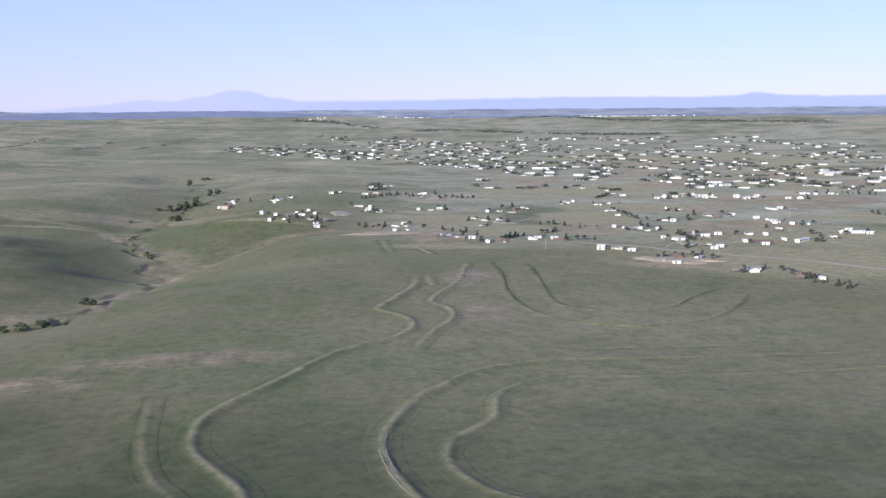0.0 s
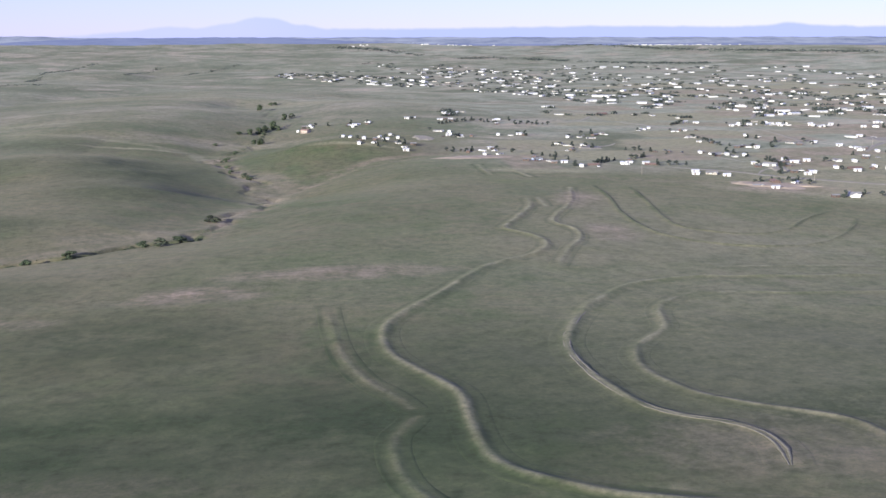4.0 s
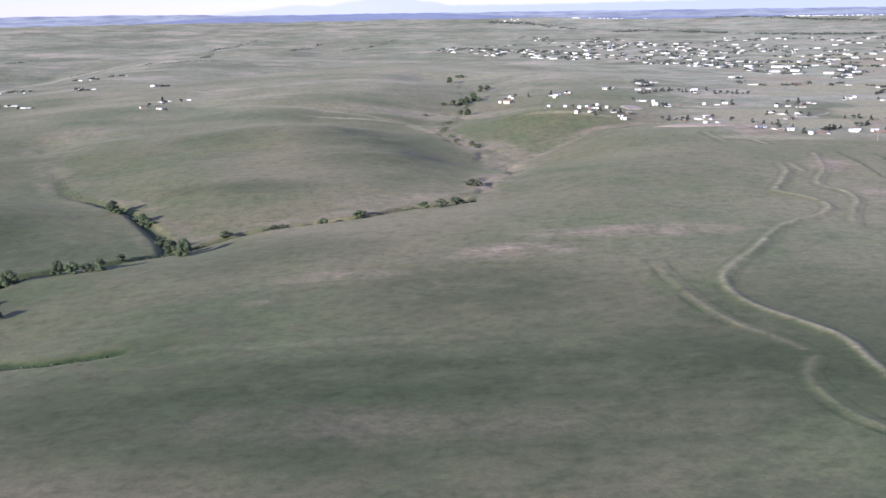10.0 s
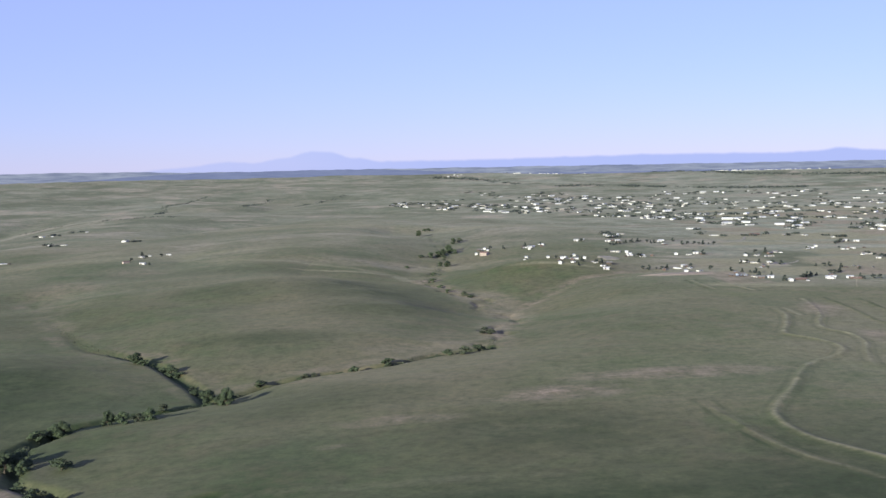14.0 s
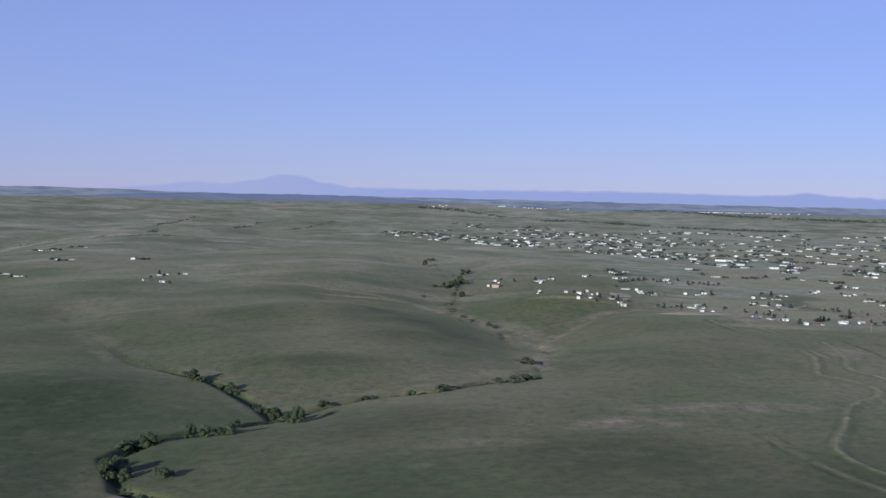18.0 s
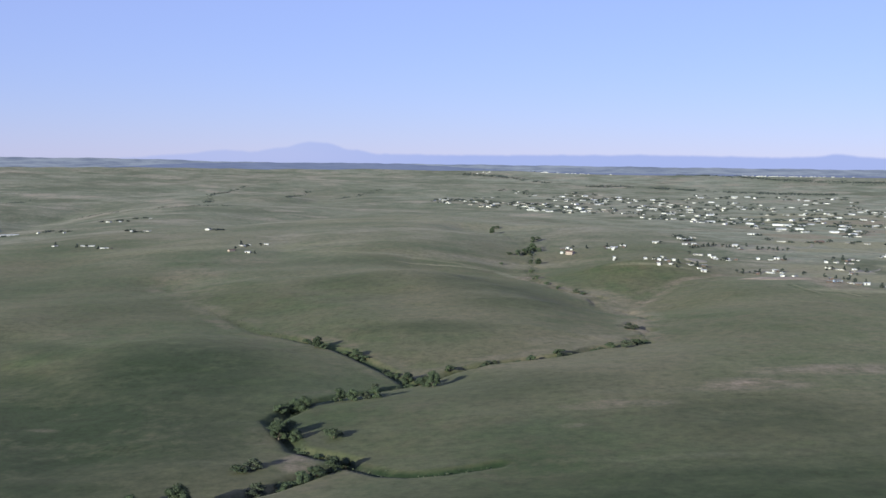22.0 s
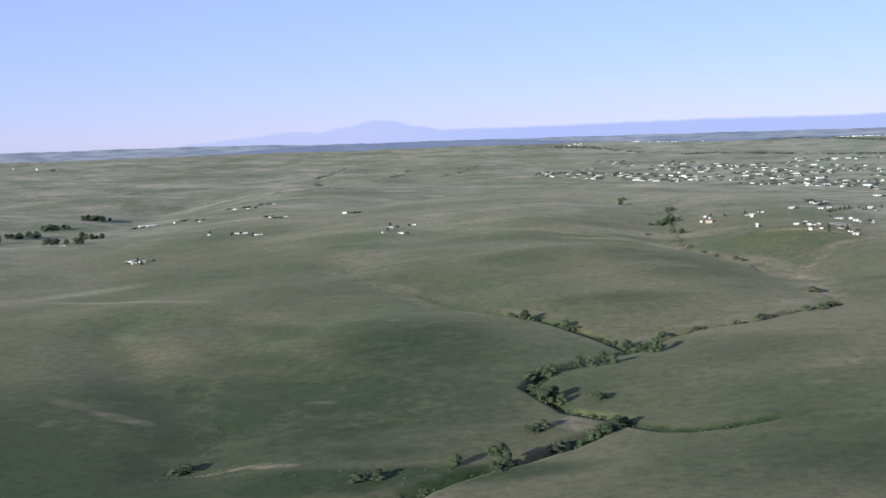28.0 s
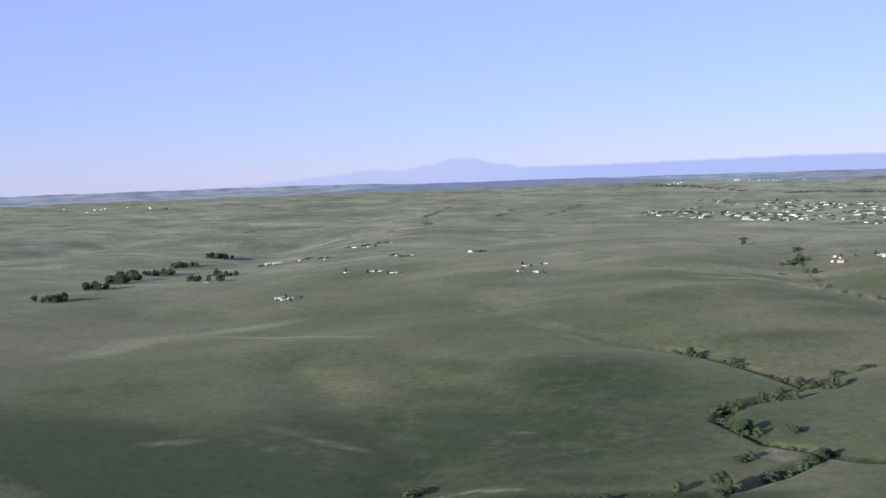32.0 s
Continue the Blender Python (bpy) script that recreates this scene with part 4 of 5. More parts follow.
for k, ob in enumerate(PLAIN):
    if k not in placed:
        settle(k, 330 + 30 * k, 1300, 0)


# ---- yards, poles and parked cars ----
def yard(name, x, y, a, b, turn, mat, label):
    """A levelled yard of bare earth draped on the ground, with a ragged edge."""
    bm = bmesh.new()
    rings = []
    for f in (0.0, 0.35, 0.7, 1.0):
        ring = []
        for k in range(28 if f else 1):
            t = 6.2832 * k / 28
            w = f * (1 + 0.55 * noise.noise((x + 2.2 * math.cos(t), y + 2.2 * math.sin(t), 1.7)) + 0.25 * noise.noise((x + 6 * math.cos(t), y + 6 * math.sin(t), 4.7)))
            u, v = a * w * math.cos(t), b * w * math.sin(t)
            px, py = x + u * math.cos(turn) - v * math.sin(turn), y + u * math.sin(turn) + v * math.cos(turn)
            ring.append(bm.verts.new((px, py, ground_z(px, py) + (0.8 if f < 1 else -0.3))))
        rings.append(ring)
    for k in range(28):
        n = (k + 1) % 28
        bm.faces.new((rings[0][0], rings[1][k], rings[1][n]))
        for i, o in zip(rings[1:], rings[2:]):
            bm.faces.new((i[k], o[k], o[n], i[n]))
    me = bpy.data.meshes.new(name)
    bm.to_mesh(me)
    bm.free()
    me.materials.append(mat)
    tagged(new(name, me), label, "yard", kind="structure")


yard("yard_1", -52, 1042, 34, 17, 0.1, BARE, "wide pale bare-earth yard before a house")
yard("yard_2", 176, 893, 34, 15, -0.1, BARE, "bare reddish yard round farm buildings")
yard("yard_3", -106, 1229, 12, 24, 0.2, GRAVEL, "pale mown lot among houses")
yard("yard_4", 205, 985, 9, 16, 0.0, GRAVEL, "pale gravel drive before a house")
yard("yard_5", 366, 1222, 22, 26, 0.0, GRAVEL, "pale gravel lot by the lane")
yard("yard_6", 60, 1150, 12, 20, 0.0, GRAVEL, "pale gravel drive among houses")


def utility_pole(x, y):
    top = tagged(new("utility_pole"), "weathered timber utility pole with a crossarm", "pole", "poles along the road")
    bm = bmesh.new()
    bmesh.ops.create_cone(bm, cap_ends=True, segments=8, radius1=0.15, radius2=0.10, depth=9.5, matrix=Matrix.Translation((0, 0, 4.25)))
    part("post", bm, TIMBER, top)
    part("crossarm", block(2.2, 0.14, 0.16, 0, 0.12, 8.3), TIMBER, top)
    for dx in (-0.9, 0, 0.9):
        part("insulator", block(0.1, 0.1, 0.22, dx, 0.12, 8.46), ROOF_PALE, top)
    top.matrix_basis = pose(x, y, ground_z(x, y), 0, 0, 20)


for x, y in ((81, 935), (215, 920), (340, 1160)):
    utility_pole(x, y)


def car_model(paint, label):
    top = tagged(new("car"), label, "car", "parked cars")
    bm = bmesh.new()
    side = [(-2.2, 0.35), (2.2, 0.35), (2.25, 0.8), (1.3, 0.95), (-2.2, 1.0)]
    ends = [[bm.verts.new((x, y, z)) for x, z in side] for y in (-0.85, 0.85)]
    for k in range(5):
        bm.faces.new((ends[0][k], ends[0][(k + 1) % 5], ends[1][(k + 1) % 5], ends[1][k]))
    bm.faces.new(ends[0][::-1])
    bm.faces.new(ends[1])
    bmesh.ops.recalc_face_normals(bm, faces=bm.faces)
    part("body", bm, paint, top)
    bm = bmesh.new()
    lo = [bm.verts.new(v) for v in ((-1.9, -0.78, 0.98), (1.1, -0.78, 0.94), (1.1, 0.78, 0.94), (-1.9, 0.78, 0.98))]
    hi = [bm.verts.new(v) for v in ((-1.6, -0.65, 1.5), (0.4, -0.65, 1.5), (0.4, 0.65, 1.5), (-1.6, 0.65, 1.5))]
    for k in range(4):
        bm.faces.new((lo[k], lo[(k + 1) % 4], hi[(k + 1) % 4], hi[k]))
    bm.faces.new(hi)
    part("cabin", bm, GLASS, top)
    part("roof", block(2.0, 1.3, 0.06, -0.6, 0, 1.5), paint, top)
    for x in (-1.4, 1.35):
        for y in (-0.8, 0.8):
            bm = bmesh.new()
            bmesh.ops.create_cone(bm, cap_ends=True, segments=10, radius1=0.33, radius2=0.33, depth=0.22, matrix=pose(x, y, 0.33, 90))
            part("wheel", bm, RUBBER, top)
    return top


CARS = [car_model(WHITE, "white car parked in a yard"), car_model(RUST, "dark red car parked in a yard"), car_model(ROOF_GREY, "grey car parked in a yard")]
park = random.Random(5)
near_homes = [p for p in TAKEN if p[1] < 1500]
for k in range(54):
    x, y = park.choice(near_homes)
    a = park.uniform(0, 6.28)
    x, y = x + 13 * math.cos(a), y + 13 * math.sin(a)
    m = pose(x, y, ground_z(x, y), 0, 0, park.uniform(0, 360))
    if k < 3:
        CARS[k].matrix_basis = m
    else:
        copy_thing(CARS[park.choice((0, 0, 1, 2))], m)


# ---- trees ----
def limb(bm, a, b, ra, rb, sides=6):
    """A tapered round limb from a to b."""
    a, b = Vector(a), Vector(b)
    m = Matrix.Translation((a + b) / 2) @ (b - a).to_track_quat("Z", "Y").to_matrix().to_4x4()
    bmesh.ops.create_cone(bm, cap_ends=True, segments=sides, radius1=ra, radius2=rb, depth=(b - a).length, matrix=m)


def leafage(rng, lobes, count, size):
    """Many small two-faced leaf sprays on the outside of uneven lobes, with gaps."""
    verts, faces = [], []
    for cx, cy, cz, rx, rz in lobes:
        for _ in range(count):
            z = rng.uniform(-0.75, 1)
            a = rng.uniform(0, 6.2832)
            rr = math.sqrt(max(0, 1 - z * z))
            k = rng.uniform(0.25, 1.05) + rng.random() ** 3 * 0.45
            c = Vector((cx + rx * rr * math.cos(a) * k, cy + rx * rr * math.sin(a) * k, cz + rz * z * k))
            n = Vector((rr * math.cos(a) + rng.uniform(-.6, .6), rr * math.sin(a) + rng.uniform(-.6, .6), z + rng.uniform(-.4, .8))).normalized()
            t = n.orthogonal().normalized()
            t.rotate(Matrix.Rotation(rng.uniform(0, 6.28), 3, n))
            b = n.cross(t)
            s = size * rng.uniform(0.6, 1.4)
            i = len(verts)
            verts += [c + t * s, c + b * s * 0.7 + n * s * 0.25, c - t * s, c - b * s * 0.7 + n * s * 0.25]
            faces += [(i, i + 1, i + 2, i + 3)]
    return verts, faces


def branching(rng, tall, lean, tips):
    """A tapered trunk whose limbs grow out of its own rings, all one piece."""
    bm = bmesh.new()
    rings = []
    for k in range(7):
        f = k / 6
        c = Vector((lean.x * f, lean.y * f, -0.8 + (lean.z + 0.8) * f)) + Vector((rng.uniform(-.01, .01) * tall * f, rng.uniform(-.01, .01) * tall * f, 0))
        r = tall * (0.036 - 0.02 * f + 0.014 * (1 - f) ** 6)
        rings.append([bm.verts.new(c + Vector((r * math.cos(a), r * math.sin(a), 0))) for a in (6.2832 * j / 8 for j in range(8))])
    for lo, hi in zip(rings, rings[1:]):
        for j in range(8):
            bm.faces.new((lo[j], lo[(j + 1) % 8], hi[(j + 1) % 8], hi[j]))
    bm.faces.new(rings[0][::-1])
    bm.faces.new(rings[-1])
    for tip in tips:
        tip = Vector(tip)
        ring = rings[rng.randrange(3, 7)]
        root = max(ring, key=lambda v: (v.co.xy - ring[0].co.xy * 0).dot(tip.xy))
        along = (tip - root.co).normalized()
        u = along.orthogonal().normalized()
        w = along.cross(u)
        fat = tall * 0.013
        base = [root] + [bm.verts.new(root.co + along * fat * 0.6 + u * fat * math.cos(a) + w * fat * math.sin(a)) for a in (1.2, 2.5, 3.8, 5.1)]
        bend = root.co.lerp(tip, 0.5) + Vector((0, 0, tall * 0.03))
        mid = [bm.verts.new(bend + u * fat * 0.6 * math.cos(a) + w * fat * 0.6 * math.sin(a)) for a in (0, 1.2, 2.5, 3.8, 5.1)]
        end = bm.verts.new(tip)
        for j in range(5):
            bm.faces.new((base[j], base[(j + 1) % 5], mid[(j + 1) % 5], mid[j]))
            bm.faces.new((mid[j], mid[(j + 1) % 5], end))
    return bm


def tree(name, rng, tall, spread, leaves, leaf_size, mat, label, category="tree", lobes=9, low=0.35):
    top = tagged(new(name), label, category)
    lean = Vector((rng.uniform(-.06, .06) * tall, rng.uniform(-.06, .06) * tall, tall * 0.5))
    balls, tips = [], []
    for k in range(lobes):
        a = 6.2832 * k / lobes + rng.uniform(-.4, .4)
        r = spread * rng.uniform(0.22, 0.66)
        z = tall * rng.uniform(low, 0.80)
        c = (r * math.cos(a), r * math.sin(a), z)
        tips.append(c)
        balls.append((*c, spread * rng.uniform(0.2, 0.42), tall * rng.uniform(0.09, 0.2)))
    balls.append((lean.x, lean.y, tall * 0.82, spread * 0.36, tall * 0.17))
    part("trunk", branching(rng, tall, lean, tips), BARK, top)
    me = bpy.data.meshes.new("crown")
    verts, faces = leafage(rng, balls, leaves, leaf_size)
    me.from_pydata([tuple(v) for v in verts], [], faces)
    me.materials.append(mat)
    crown = new("crown", me)
    crown.parent = top
    return top


grow = random.Random(11)
TREES = [tree("cottonwood", grow, 10, 5.6, 640, 0.27, LEAF, "broad dark green cottonwood by the creek", lobes=14, low=0.06),
         tree("cottonwood", grow, 9, 5.6, 620, 0.27, LEAF, "dark green cottonwood with a ragged crown", lobes=13, low=0.06),
         tree("willow", grow, 7.5, 5.0, 560, 0.26, LEAF, "low spreading dark green willow by the creek", "tree", lobes=11, low=0.04)]
BUSHES = [tree("bush", grow, 3.4, 3.2, 240, 0.2, SCRUB, "grey-green scrub bush in the creek bed", "bush", lobes=7, low=0.1),
          tree("bush", grow, 2.8, 3.6, 220, 0.2, LEAF, "low dark green bush in the creek bed", "bush", lobes=8, low=0.1)]
YARD_TREES = [tree("elm", grow, 7, 4.5, 200, 0.36, DARK_LEAF, "dark elm beside a house", lobes=8, low=0.2),
              tree("juniper", grow, 5.5, 3.2, 180, 0.32, DARK_LEAF, "dark juniper in a yard", lobes=7, low=0.1)]
stood = set()


def plant(model, x, y, scale, sink=0.0):
    m = pose(x, y, ground_z(x, y) - sink, 0, 0, grow.uniform(0, 360)) @ Matrix.Diagonal((scale, scale, scale * grow.uniform(0.85, 1.1), 1))
    if model.name in stood:
        return copy_thing(model, m)
    stood.add(model.name)
    model.matrix_basis = m
    return model


CREEK_TREES = [  # x, y, width of the crown
    (-452, 667, 8), (-447, 664, 6), (-421, 639, 9), (-416, 634, 6), (-380, 574, 9), (-372, 568, 9), (-367, 553, 8), (-362, 545, 9), (-376, 561, 7), (-391, 503, 8), (-397, 501, 6), (-404, 498, 8),
    (-411, 497, 7), (-434, 486, 9), (-428, 480, 10), (-440, 478, 6), (-433, 430, 9), (-425, 424, 11), (-429, 416, 9), (-420, 414, 7), (-401, 410, 6), (-398, 347, 9), (-392, 357, 10), (-388, 365, 8),
    (-404, 343, 8), (-410, 338, 6), (-420, 327, 6), (-445, 298, 11), (-466, 304, 7), (-429, 359, 6), (-434, 354, 5), (-303, 619, 7), (-284, 635, 5), (-255, 659, 5), (-248, 657, 5), (-238, 657, 6), (-229, 668, 5),
    (-227, 745, 6), (-223, 743, 4), (-298, 1376, 9), (-290, 1390, 9), (-303, 1362, 8), (-284, 1384, 7), (-293, 1402, 9), (-312, 1350, 8), (-322, 1340, 5), (-287, 1280, 9), (-296, 1288, 7), (-331, 1252, 4),
    (-350, 1736, 5), (-344, 1738, 5), (-351, 1646, 9), (-291, 1480, 7), (-284, 1495, 6), (-596, 318, 6), (-600, 312, 5), (-500, 288, 6), (-508, 284, 5), (-355, 596, 5),
]
WEST_TREES = [
    (-1225, 1073, 30), (-1250, 1230, 30), (-1280, 1364, 34), (-1330, 1511, 36), (-1362, 1640, 38), (-1347, 1700, 30), (-1400, 1905, 34), (-1412, 2110, 40), (-1420, 2150, 26), (-1140, 1382, 26), (-1195, 1590, 20),
]
for x, y, width in CREEK_TREES:
    if width < 6.5:
        tagged(plant(BUSHES[grow.randrange(2)], x, y, width / 4.6, 0.3), group="trees along the creek")
    else:
        tagged(plant(TREES[grow.randrange(3)], x, y, width / 9.0, 0.4), group="trees along the creek")
for x, y, width in WEST_TREES:
    for k in range(max(4, int(width / 2.6))):
        tagged(plant(TREES[grow.randrange(2)], x + grow.uniform(-24, 24), y + grow.uniform(-12, 26), grow.uniform(0.8, 1.25)), group="trees in the west valley")
for line, n in ((CREEK[9:], 45), (CREEK[1:6], 12), (SIDE_CREEK[2:], 12)):
    p = smooth_line(line, 4)
    for k in range(n):
        x, y = p[grow.randrange(len(p))] + np.array((grow.uniform(-4, 4), grow.uniform(-4, 4)))
        tagged(plant(BUSHES[grow.randrange(2)], float(x), float(y), grow.uniform(0.5, 1.0), 0.2), group="bushes in the gully")
for x, y in TAKEN:
    if y < 1450:
        for _ in range(grow.choice((0, 1, 1, 2))):
            a, r = grow.uniform(0, 6.28), grow.uniform(9, 20)
            tagged(plant(YARD_TREES[grow.randrange(2)], x + r * math.cos(a), y + r * math.sin(a), grow.uniform(0.6, 1.1)), group="yard trees")


HEDGES = [
    (91, 1121, 114, 1110), (104, 994, 127, 1003), (180, 1256, 192, 1167), (-94, 1371, -63, 1409), (1, 1068, 22, 1054), (50, 998, 69, 1027), (165, 908, 200, 919), (245, 845, 258, 815), (429, 1190, 439, 1176), (430, 1670, 460, 1662),
    (483, 1416, 515, 1411), (-82, 1119, -55, 1119), (-128, 1128, -110, 1129), (-56, 1425, -25, 1402), (37, 1395, -2, 1392), (179, 1386, 203, 1443), (207, 1041, 212, 1005), (253, 804, 269, 782), (87, 1042, 102, 1063), (318, 1823, 352, 1823), (524, 2092, 547, 2030),
]
for ax, ay, bx, by in HEDGES:
    steps = max(3, int(math.hypot(bx - ax, by - ay) / 5.5))
    for k in range(steps):
        f = (k + grow.uniform(-0.3, 0.3)) / max(1, steps - 1)
        tagged(plant(YARD_TREES[grow.randrange(2)], ax + (bx - ax) * f, ay + (by - ay) * f + grow.uniform(-4, 4), grow.uniform(0.55, 1.0)), group="trees in rows between the yards")


# ---- the far distance ----
def far_ridge(name, radius, rise, foot, mat, label):
    """A ring of far land round the middle of the way: its crest and foot in degrees over the level of the eye."""
    verts, faces = [], []
    steps = 400
    for k in range(steps + 1):
        a = -36 + 72 * k / steps
        for r, up in ((radius, foot), (radius + 25, 0.5 * (foot + rise(a))), (radius + 60, rise(a)), (radius + 80, foot)):
            verts.append((-230 + r * math.sin(radians(a)), -100 + r * math.cos(radians(a)), 152 + r * math.tan(radians(up))))
    for k in range(steps):
        for j in range(3):
            faces.append((4 * k + j, 4 * k + 4 + j, 4 * k + 5 + j, 4 * k + 1 + j))
    me = bpy.data.meshes.new(name)
    me.from_pydata(verts, [], faces)
    me.materials.append(mat)
    return tagged(new(name, me), label, "backdrop", kind="structure")


# Distance haze is painted in: far land gives off its own blue-grey colour.
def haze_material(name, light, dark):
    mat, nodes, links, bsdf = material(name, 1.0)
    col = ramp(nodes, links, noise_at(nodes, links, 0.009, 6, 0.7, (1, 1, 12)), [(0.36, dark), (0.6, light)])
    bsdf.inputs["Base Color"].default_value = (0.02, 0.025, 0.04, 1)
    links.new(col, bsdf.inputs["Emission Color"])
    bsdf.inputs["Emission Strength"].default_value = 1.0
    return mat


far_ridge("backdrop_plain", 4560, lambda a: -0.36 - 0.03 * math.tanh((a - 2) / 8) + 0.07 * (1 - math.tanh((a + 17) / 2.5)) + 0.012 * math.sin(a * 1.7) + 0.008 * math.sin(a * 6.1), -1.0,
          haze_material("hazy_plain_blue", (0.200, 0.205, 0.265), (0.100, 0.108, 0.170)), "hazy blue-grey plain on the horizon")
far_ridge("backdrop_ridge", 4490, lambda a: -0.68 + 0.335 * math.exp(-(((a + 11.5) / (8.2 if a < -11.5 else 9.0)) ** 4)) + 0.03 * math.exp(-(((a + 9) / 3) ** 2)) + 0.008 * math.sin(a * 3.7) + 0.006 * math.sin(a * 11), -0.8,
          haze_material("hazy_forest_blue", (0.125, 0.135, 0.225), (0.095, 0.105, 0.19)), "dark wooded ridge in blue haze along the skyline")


def sprays(name, centre, size, mat, label, category, seed, flat=0.0):
    """Small four-cornered sprays of leaves at the centres, turned by chance, in one mesh."""
    rng = np.random.RandomState(seed)
    n = rng.normal(size=(len(centre), 3))
    n[:, 2] = np.abs(n[:, 2]) * (1 - flat)
    n /= np.linalg.norm(n, axis=1)[:, None]
    t = np.cross(n, rng.normal(size=n.shape))
    t /= np.linalg.norm(t, axis=1)[:, None]
    s = np.cross(n, t) * 0.8
    size = np.asarray(size)[:, None]
    co = np.stack([centre + t * size, centre + s * size, centre - t * size, centre - s * size], 1).reshape(-1, 3)
    me = bpy.data.meshes.new(name)
    me.from_pydata(co.tolist(), [], np.arange(len(co)).reshape(-1, 4).tolist())
    me.materials.append(mat)
    return tagged(new(name, me), label, category, kind="stuff")


def thicket(name, lines, count, tall, size, mat, label):
    """Belts of trees too far off to tell apart, heaped along lines of the plan."""
    rng = np.random.RandomState(len(lines) + count)
    found = []
    for line, wide in lines:
        p = smooth_line(line, 5)
        m = int(count * len(p) * 5 / 100)
        q = p[rng.randint(len(p), size=m)]
        x, y = q[:, 0] + rng.normal(size=m) * wide, q[:, 1] + rng.normal(size=m) * wide * 1.6
        lump = bumps(x, y, 28.0)
        keep = lump > 0.3
        x, y, lump = x[keep], y[keep], lump[keep]
        found.append(np.stack([x, y, height(x, y, True) + rng.uniform(0, 1, len(x)) * tall * (0.3 + lump)], -1))
    c = np.concatenate(found)
    return sprays(name, c, size * rng.uniform(0.6, 1.4, len(c)), mat, label, "trees", 5)


rng = np.random.RandomState(17)
homes = np.array([p for p in TAKEN if p[1] >= 1450])
clumps = np.repeat(homes, 2, axis=0) + rng.uniform(-26, 26, (len(homes) * 2, 2))
leaf = np.repeat(clumps, 34, axis=0)
leaf = leaf + rng.normal(size=leaf.shape) * np.repeat(rng.uniform(1.2, 3.2, len(clumps)), 34)[:, None] * (1.5, 0.9)
tall = np.repeat(rng.uniform(1.8, 4.2, len(clumps)), 34) * rng.uniform(0.05, 1, len(leaf))
sprays("settlement_trees", np.column_stack([leaf, height(leaf[:, 0], leaf[:, 1], True) + tall]), rng.uniform(0.8, 1.7, len(leaf)), DARK_LEAF, "dark clumps of trees between the far houses", "trees", 3)
# Brush is doubled along CREEK[9:16] in place of the near bank's shade.
thicket("creek_brush", [(CREEK[9:], 2.4), (CREEK[9:16], 1.5), (CREEK[8:10], 1.2), (CREEK[1:5], 4.0), (SIDE_CREEK[1:], 1.9), (GULLY, 1.2), ([(-605, 300), (-549, 303), (-500, 290), (-467, 303)], 5.0), ([(-596, 330), (-606, 385)], 3.5)], 110, 1.6, 0.4, SCRUB, "dense low brush along the creek bed")
thicket("far_tree_belts", [
    ([(-508, 4118), (-408, 4107), (-217, 3834)], 12), ([(-83, 3709), (49, 3709)], 9), ([(107, 3664), (297, 3535)], 9), ([(326, 3511), (460, 3440), (620, 3420)], 8),
    ([(181, 4359), (404, 4201)], 12), ([(427, 4369), (779, 4415), (1100, 4380)], 16), ([(431, 4114), (638, 3920), (828, 3847), (1200, 3700)], 14),
    ([(-1900, 4200), (-1732, 4244), (-1282, 4352), (-666, 4430), (-191, 4350)], 20), ([(-191, 4350), (300, 4380), (900, 4340)], 12)], 330, 4.5, 1.8, DARK_LEAF, "dark tree belts far out on the plain")
thicket("far_draw_scrub", [
    ([(-810, 3074), (-778, 3334), (-724, 3534)], 7), ([(-1063, 2688), (-1166, 3116), (-1153, 3481)], 6), ([(-936, 3018), (-939, 3383)], 5), ([(-1564, 2700), (-1582, 2908)], 6),
    ([(-1290, 2465), (-1257, 2512)], 6), ([(-1244, 2497), (-1209, 2474)], 6), ([(-1117, 2438), (-960, 2508)], 3), ([(-2330, 3700), (-2290, 3720)], 14)], 70, 2.5, 1.3, DARK_LEAF, "dark scrub in the draws of the far hills")


def far_town():
    """White specks of a town on the skyline: small gabled blocks, joined."""
    rng = random.Random(23)
    bm = bmesh.new()
    for (ax, ay), (bx, by), n in (((480, 4200), (1150, 4240), 190), ((-230, 4280), (90, 4330), 26), ((-490, 4200), (-425, 4190), 5), ((-2500, 3380), (-2150, 3520), 8)):
        for _ in range(n):
            k = rng.random()
            x, y = ax + (bx - ax) * k + rng.gauss(0, 12), ay + (by - ay) * k + rng.gauss(0, 45)
            w, d, h = rng.uniform(4, 10), rng.uniform(4, 7), rng.uniform(1.0, 2.4)
            m = pose(x, y, ground_z(x, y) + h / 2 - 0.5, 0, 0, rng.uniform(-20, 20))
            bmesh.ops.create_cube(bm, size=1.0, matrix=m @ Matrix.Diagonal((w, d, h + 1, 1)))
    me = bpy.data.meshes.new("far_town")
    bm.to_mesh(me)
    bm.free()
    me.materials.append(WHITE)
    tagged(new("far_town", me), "white buildings of a far town below the skyline", "town", kind="stuff")


far_town()


# ---- the glider's wing tip, in the air, shaped and placed to fit the camera's view at 19 s ----
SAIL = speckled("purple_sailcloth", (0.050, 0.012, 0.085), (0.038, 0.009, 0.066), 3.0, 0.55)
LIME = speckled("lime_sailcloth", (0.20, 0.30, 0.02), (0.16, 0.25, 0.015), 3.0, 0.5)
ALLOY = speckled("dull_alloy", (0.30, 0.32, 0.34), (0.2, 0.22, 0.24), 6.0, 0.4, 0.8)


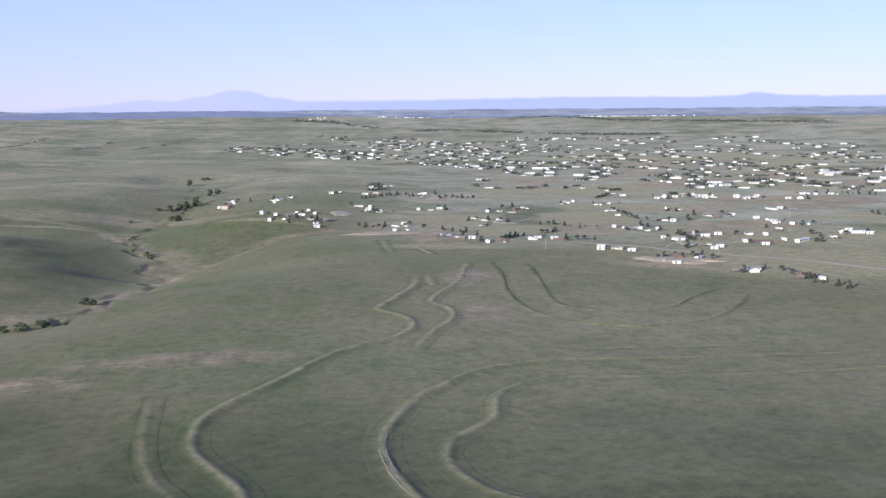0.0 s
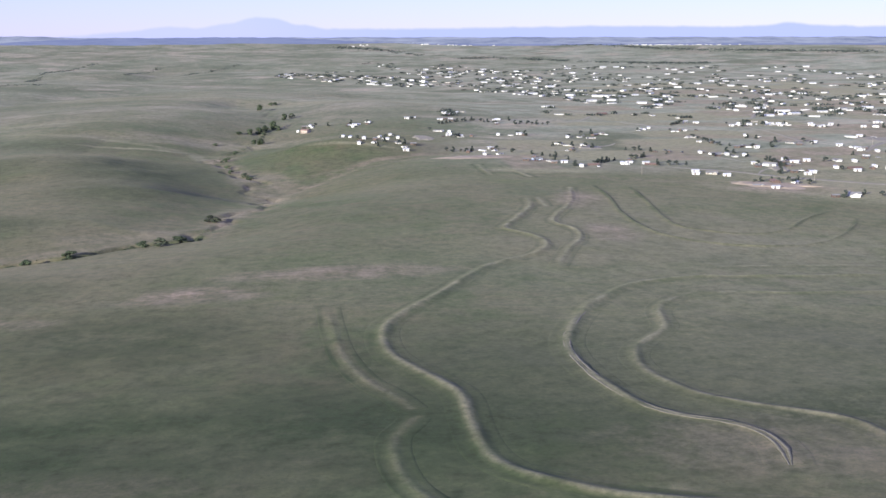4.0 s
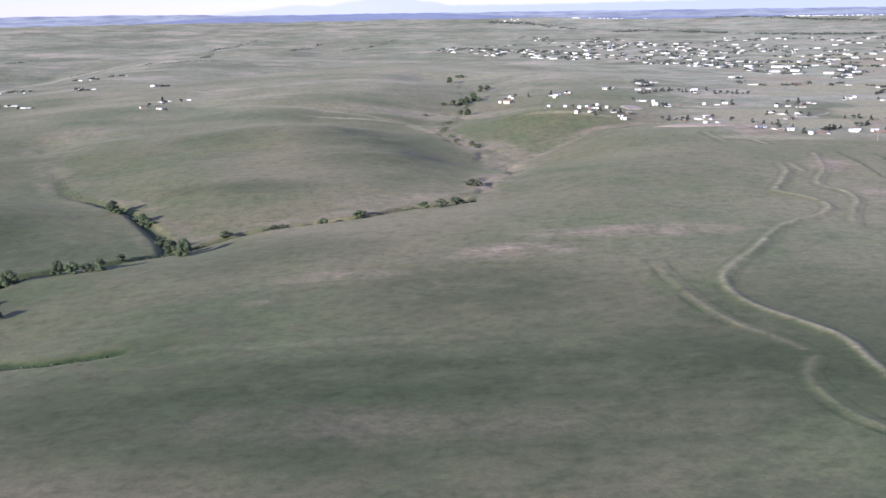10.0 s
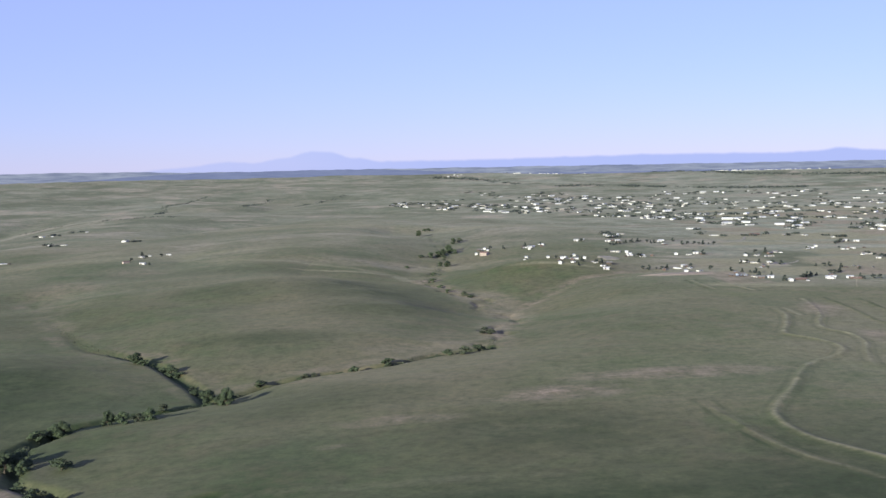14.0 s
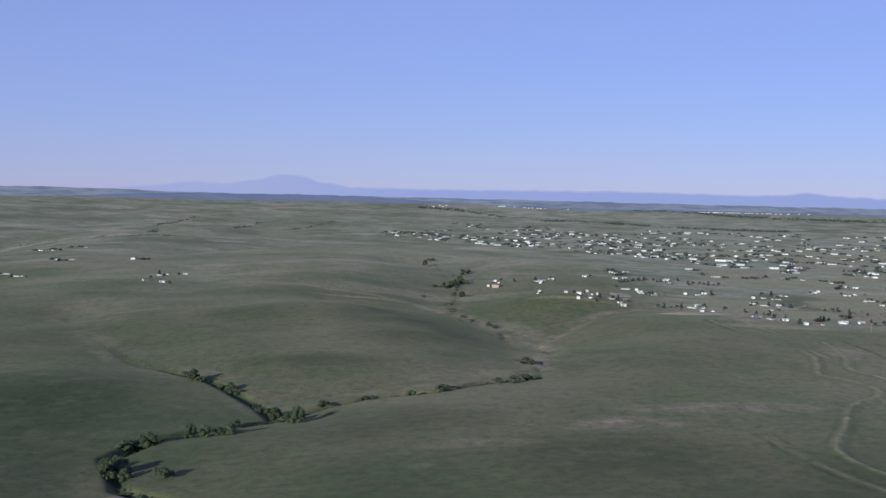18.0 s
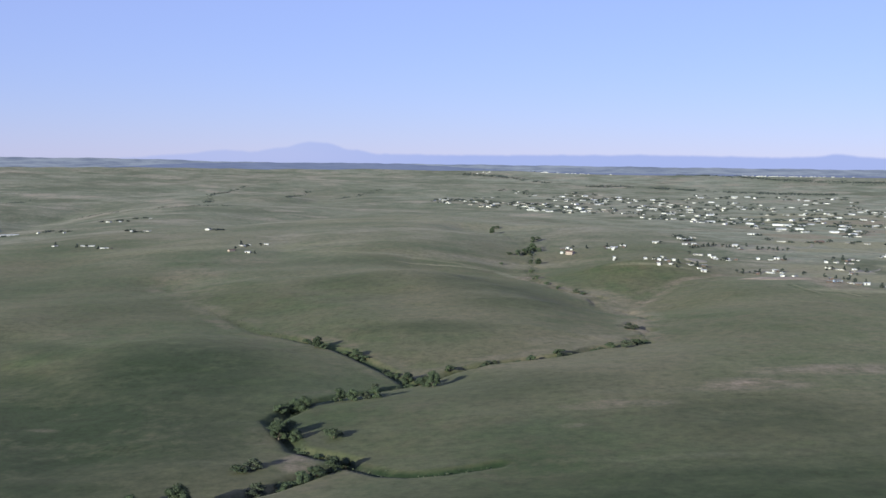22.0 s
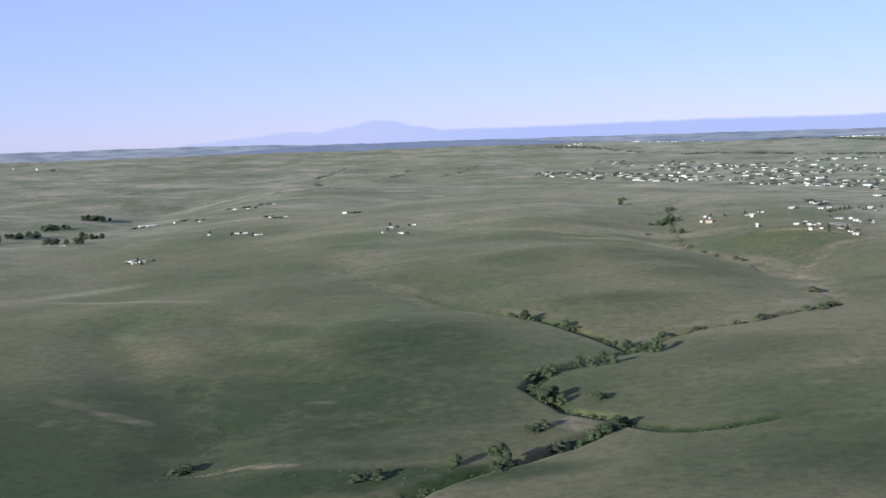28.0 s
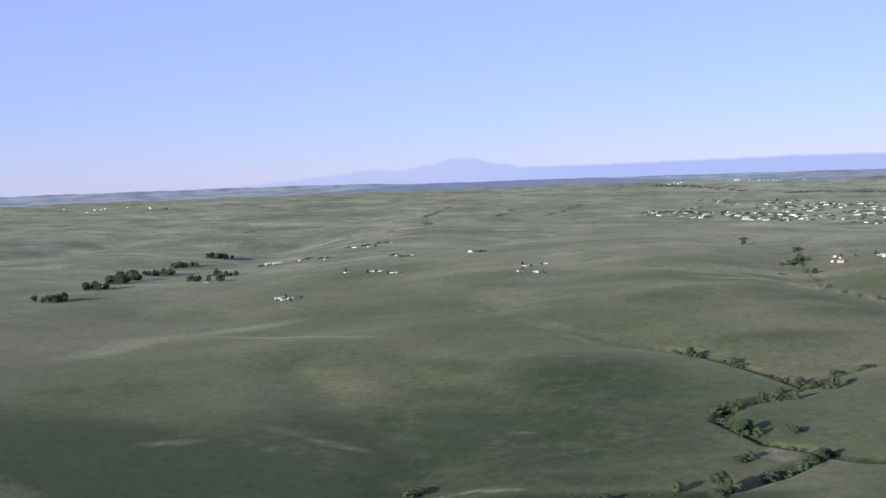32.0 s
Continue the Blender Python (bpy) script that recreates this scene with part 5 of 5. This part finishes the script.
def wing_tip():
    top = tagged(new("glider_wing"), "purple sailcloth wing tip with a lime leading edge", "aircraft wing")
    # u, v: offsets across and up the camera's view, per metre of depth
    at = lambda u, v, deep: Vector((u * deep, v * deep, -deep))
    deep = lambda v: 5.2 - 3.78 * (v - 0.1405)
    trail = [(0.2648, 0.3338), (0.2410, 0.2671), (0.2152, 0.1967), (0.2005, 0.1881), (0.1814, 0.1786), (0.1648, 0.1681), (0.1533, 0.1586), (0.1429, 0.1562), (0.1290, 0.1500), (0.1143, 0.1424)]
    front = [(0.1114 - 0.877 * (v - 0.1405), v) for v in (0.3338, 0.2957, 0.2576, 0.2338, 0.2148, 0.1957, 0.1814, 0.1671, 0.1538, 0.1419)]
    bm = bmesh.new()
    rows = []
    for (u0, v0), (u1, v1) in zip(front, trail):
        row = []
        for k in range(7):
            f = k / 6
            u, v = u0 + (u1 - u0) * f, v0 + (v1 - v0) * f
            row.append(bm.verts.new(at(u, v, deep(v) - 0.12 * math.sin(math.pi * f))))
        rows.append(row)
    for a, b in zip(rows, rows[1:]):
        for k in range(6):
            bm.faces.new((a[k], a[k + 1], b[k + 1], b[k]))
    bmesh.ops.solidify(bm, geom=bm.faces[:], thickness=0.012)
    part("sail", bm, SAIL, top)
    bm = bmesh.new()
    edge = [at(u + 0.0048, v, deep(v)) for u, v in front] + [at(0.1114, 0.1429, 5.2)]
    for a, b in zip(edge, edge[1:]):
        limb(bm, a, b, 0.034, 0.032, 12)
    part("leading_edge", bm, LIME, top, "lime sailcloth leading edge")
    bm = bmesh.new()
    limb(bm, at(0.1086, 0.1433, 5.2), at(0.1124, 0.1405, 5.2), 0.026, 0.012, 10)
    part("tip_cap", bm, ALLOY, top)
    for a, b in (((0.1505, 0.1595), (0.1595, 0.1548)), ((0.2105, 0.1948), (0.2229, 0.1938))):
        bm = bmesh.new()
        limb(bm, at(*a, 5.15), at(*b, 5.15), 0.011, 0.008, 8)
        part("batten_tip", bm, ALLOY, top)
    bm = bmesh.new()
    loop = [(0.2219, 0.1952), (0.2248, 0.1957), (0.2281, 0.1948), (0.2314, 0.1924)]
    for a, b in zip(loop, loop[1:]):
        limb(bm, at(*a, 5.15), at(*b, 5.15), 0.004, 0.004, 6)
    part("cord", bm, ALLOY, top)
    # the camera's own pose at 19 s, so the outline fits its view
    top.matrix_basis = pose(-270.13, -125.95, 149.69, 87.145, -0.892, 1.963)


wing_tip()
